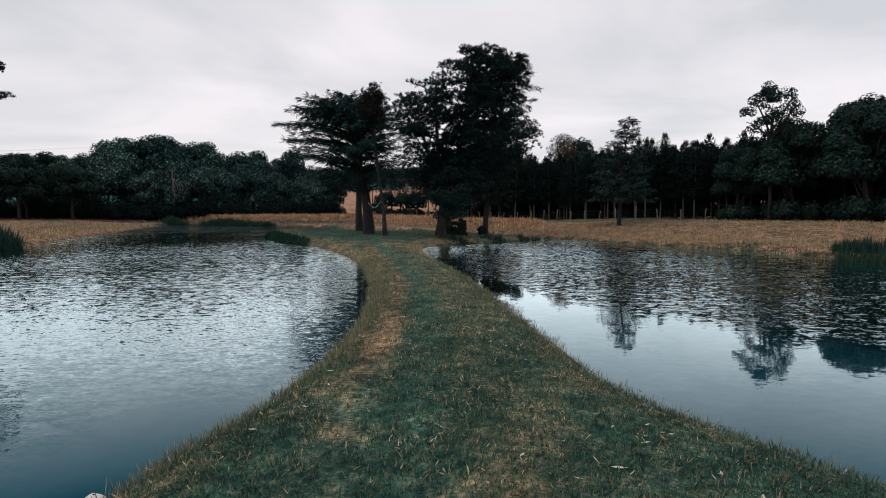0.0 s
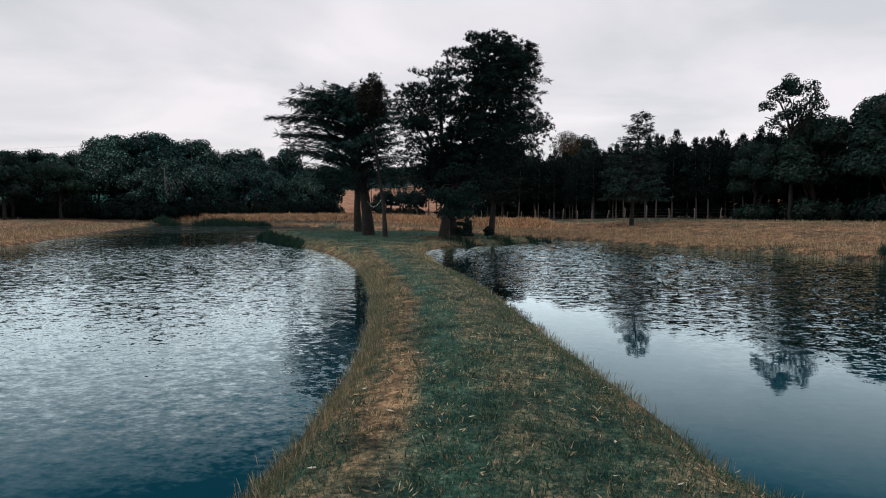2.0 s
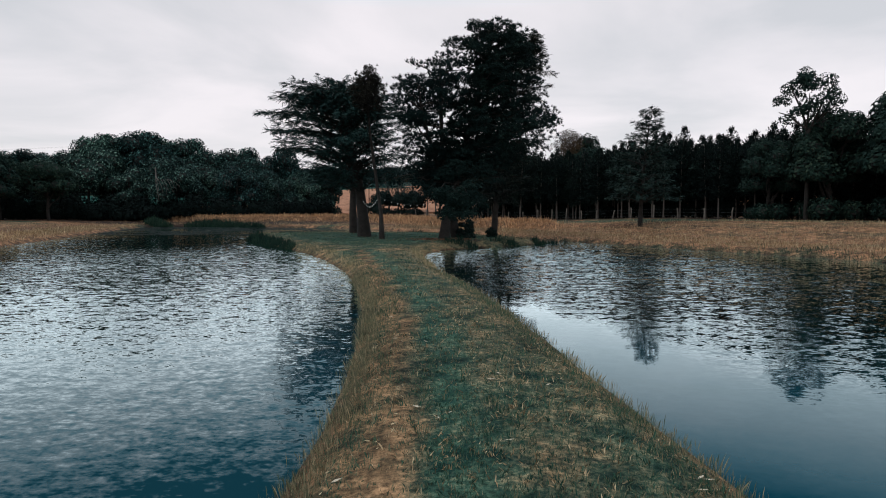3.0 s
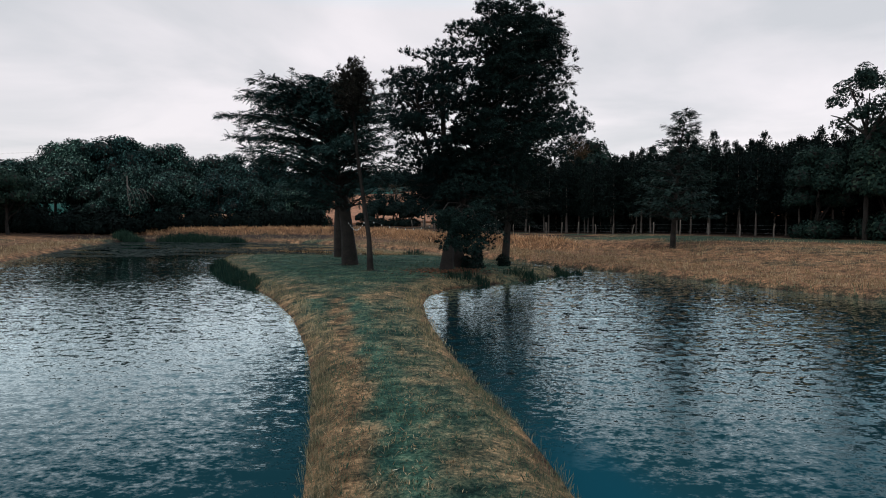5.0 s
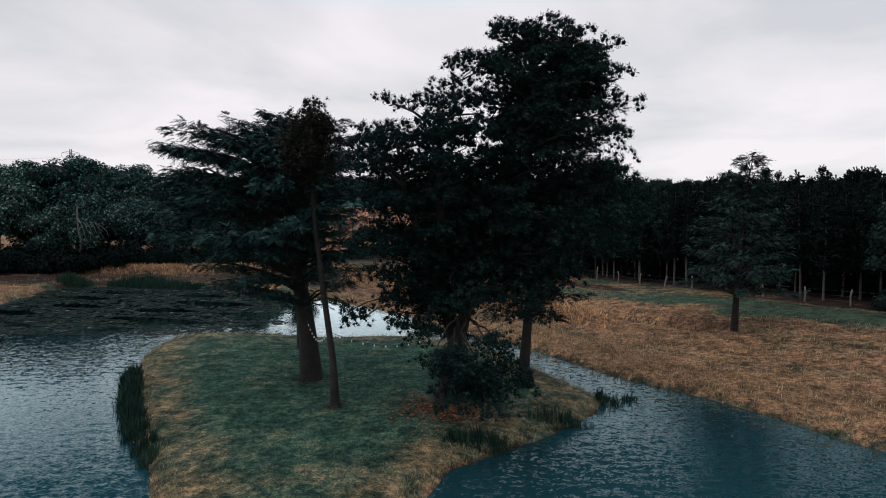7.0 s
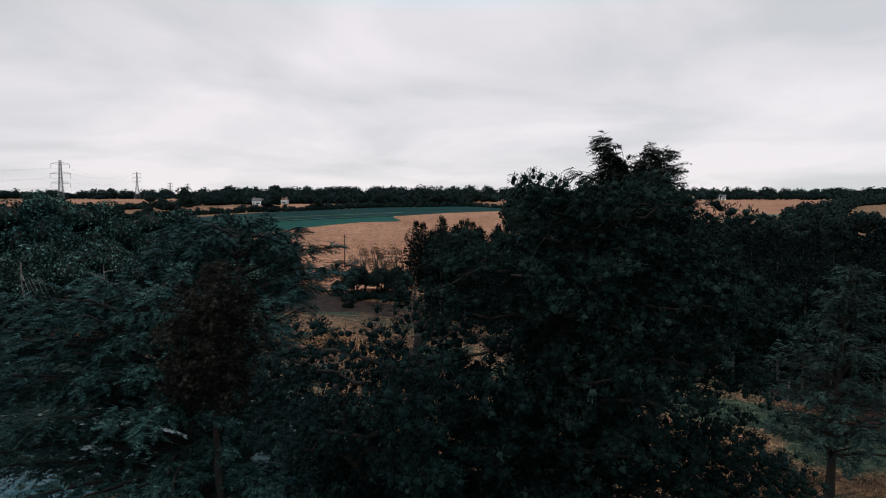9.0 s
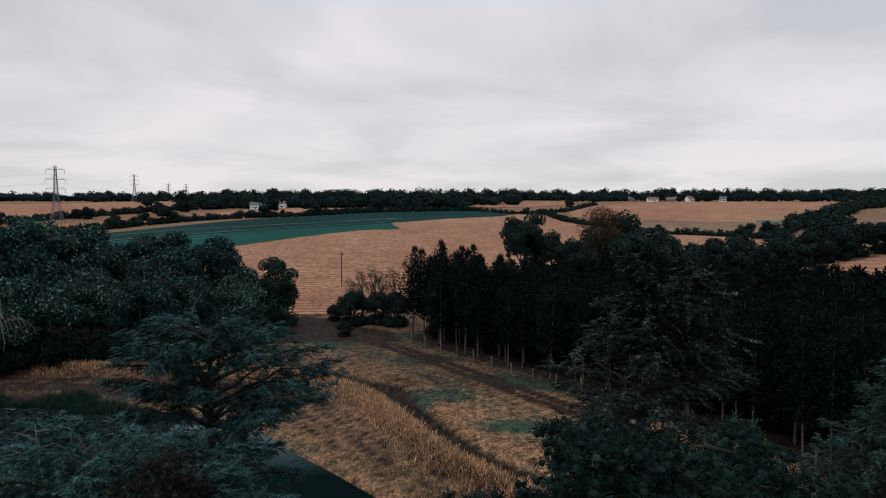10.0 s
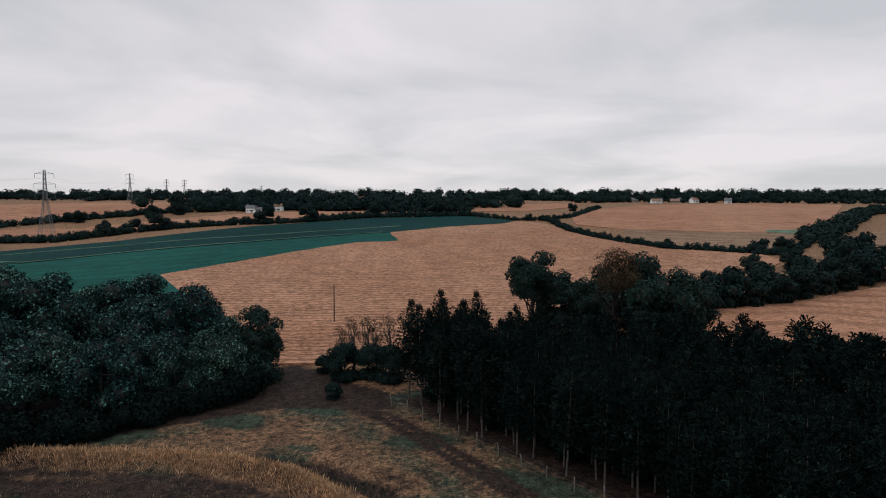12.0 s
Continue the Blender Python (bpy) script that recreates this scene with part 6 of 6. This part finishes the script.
def along(line, width, n, seed):
    rng = np.random.RandomState(seed)
    p = resample(line, n) + rng.normal(0, width, (n, 2))
    return p[:, 0], p[:, 1]


blades("ridge_grass", along(RIDGE, 1.3, 7600, 101), 0.6, T_MEADOW, F_RIDGE, "tall pale dry grass on the low ridge", 102, 0.2)
blades("ditch_growth", along(DITCH, 0.5, 520, 103), 0.6, T_MEADOW, F_REED, "rank green growth in the shallow ditch", 104, 0.2)


def reed_bed(x, y, rx, ry, n, h, seed):
    rng = np.random.RandomState(seed)
    a, r = rng.uniform(0, 6.28, n), np.sqrt(rng.uniform(0, 1, n))
    px, py = x + np.cos(a) * r * rx, y + np.sin(a) * r * ry
    t = Geo()
    z = np.maximum(ground_z(px, py), -0.25)
    k = rng.randint(0, 3, n)
    s = h * rng.uniform(0.6, 1.15, n) * (1.15 - 0.5 * r)
    for q in range(3):
        m = k == q
        scatter(t, T_REED[q], np.stack([px, py, z], 1)[m], s[m], turns(int(m.sum()), rng, 0.1))
    tagged(part("reed_bed", t, F_REED), "clump of green reeds at the water's edge", "reeds", "reed beds", "stuff")


for k, (x, y, rx, ry, n, h) in enumerate([(-56, 115.5, 2.6, 1.2, 220, 1.9), (-47, 115.5, 4.2, 1.3, 330, 1.9), (-41.5, 113.4, 3.2, 1.2, 240, 1.8), (-37, 111.6, 2.4, 1.0, 150, 1.6),
                                          (-21.2, 66.4, 0.5, 0.9, 70, 1.2), (-20.2, 64.6, 0.5, 0.9, 80, 1.25), (-19.3, 62.8, 0.5, 0.9, 80, 1.3), (-18.4, 61.0, 0.5, 0.9, 80, 1.3), (-17.4, 59.4, 0.5, 0.8, 70, 1.2), (-16.5, 57.9, 0.5, 0.9, 70, 1.1), (-15.5, 56.3, 0.45, 0.9, 70, 1.0), (-14.4, 54.9, 0.4, 0.8, 60, 0.9), (-13.5, 53.6, 0.35, 0.7, 50, 0.8), (27.6, 39, 1.6, 3.2, 320, 1.15), (28.6, 33.5, 1.4, 3.2, 260, 1.0),
                                          (-35.8, 45.2, 1.2, 1.5, 170, 2.2), (7.4, 62.2, 0.8, 0.9, 70, 0.9), (8.6, 62.6, 0.35, 0.35, 30, 0.9), (4.2, 58.4, 1.6, 0.7, 90, 0.8), (-6, 85.6, 1.2, 0.7, 60, 1.0), (0, 55.2, 1.6, 0.6, 90, 0.8)]):
    reed_bed(x, y, rx, ry, n, h, 90 + k)


def floating_weed():
    rng = np.random.RandomState(14)
    n = 10000
    x, y = rng.uniform(-56, -16, n), rng.uniform(80, 114, n)
    d, neck = land(x, y)
    patch = np.sin(x * 0.45 + np.sin(y * 0.5)) + np.sin(y * 1.1 + 0.3 * x)
    m = (d < -0.3) & ~neck & (patch > -0.1 - 0.9 * smooth(-24, -34, x))
    x, y = x[m], y[m]
    ang = np.arange(6) * np.pi / 3
    tpl = np.c_[np.cos(ang), np.sin(ang), np.zeros(6)], np.array([[0, 1, 2], [0, 2, 3], [0, 3, 4], [0, 4, 5]])
    g = Geo()
    s = rng.uniform(0.1, 0.34, len(x))
    scatter(g, tpl, np.c_[x, y, rng.uniform(0.006, 0.02, len(x))], np.c_[s * 1.6, s * 0.6, s], turns(len(x), rng, 0.01))
    tagged(part("floating_weed", g, LILY), "mats of floating pond weed and lily pads", "weed", kind="stuff")


floating_weed()


def fallen_leaves():
    rng = np.random.RandomState(15)
    base = Geo().add([(-0.5, 0, 0.02), (0, -0.16, 0.0), (0.5, 0, 0.06), (0, 0.16, 0.05), (0.75, 0.02, 0.02)], [[0, 1, 3], [1, 2, 3], [1, 4, 2]]).mesh("fallen_leaf", LEAFLITTER)
    for k in range(46):
        x, y = rng.uniform(-1.5, 4.5), 3.2 + 26 * rng.uniform(0, 1) ** 1.5
        d, neck = land(np.array([x]), np.array([y]))
        if not neck[0] or d[0] < 0.6:
            continue
        o = tagged(new("fallen_leaf", base), "small pale dry leaf lying on the turf", "leaf", "fallen leaves")
        o.matrix_basis = pose(x, y, float(ground_z(x, y)) + 0.03, 0, 0, rng.uniform(0, 360)) @ Matrix.Scale(rng.uniform(0.09, 0.16), 4)


fallen_leaves()


def leaf_litter():
    rng = np.random.RandomState(27)
    n = 2600
    a, r = rng.uniform(0, 6.28, n), np.abs(rng.normal(0, 1, n))
    x, y = -1.0 + np.cos(a) * r * 1.8, 59.2 + np.sin(a) * r * 1.6
    z = ground_z(x, y)
    tpl = np.array([(-0.5, 0, 0), (0, -0.25, 0.1), (0.5, 0, 0.05), (0, 0.25, 0)]), np.array([[0, 1, 2], [0, 2, 3]])
    g = Geo()
    scatter(g, tpl, np.c_[x, y, z + rng.uniform(0.005, 0.05, n)], rng.uniform(0.1, 0.24, n), turns(n, rng, 0.25))
    tagged(part("leaf_litter", g, F_LITTER), "reddish brown leaf litter under the pine", "leaves", kind="stuff")


leaf_litter()


def pale_stone(x, y):
    rng = np.random.RandomState(33)
    a, b = np.meshgrid(np.linspace(0.12, np.pi - 0.12, 9), np.arange(14) * 2 * np.pi / 14, indexing="ij")
    d = np.stack([np.sin(a) * np.cos(b), np.sin(a) * np.sin(b), np.cos(a)], -1) * (1 + 0.05 * np.sin(3 * b + 2 * a))[..., None]
    v = d.reshape(-1, 3) * [0.15, 0.13, 0.12]
    f = []
    for i in range(8):
        for j in range(14):
            p, q = i * 14 + j, i * 14 + (j + 1) % 14
            f += [[p, p + 14, q + 14], [p, q + 14, q]]
    o = tagged(part("stone", Geo().add(v, f), STONE, None, "", True), "pale rounded stone at the water's edge", "stone")
    o.location = (x, y, max(float(ground_z(x, y)), 0.0) + 0.07)


pale_stone(-2.5, 4.2)
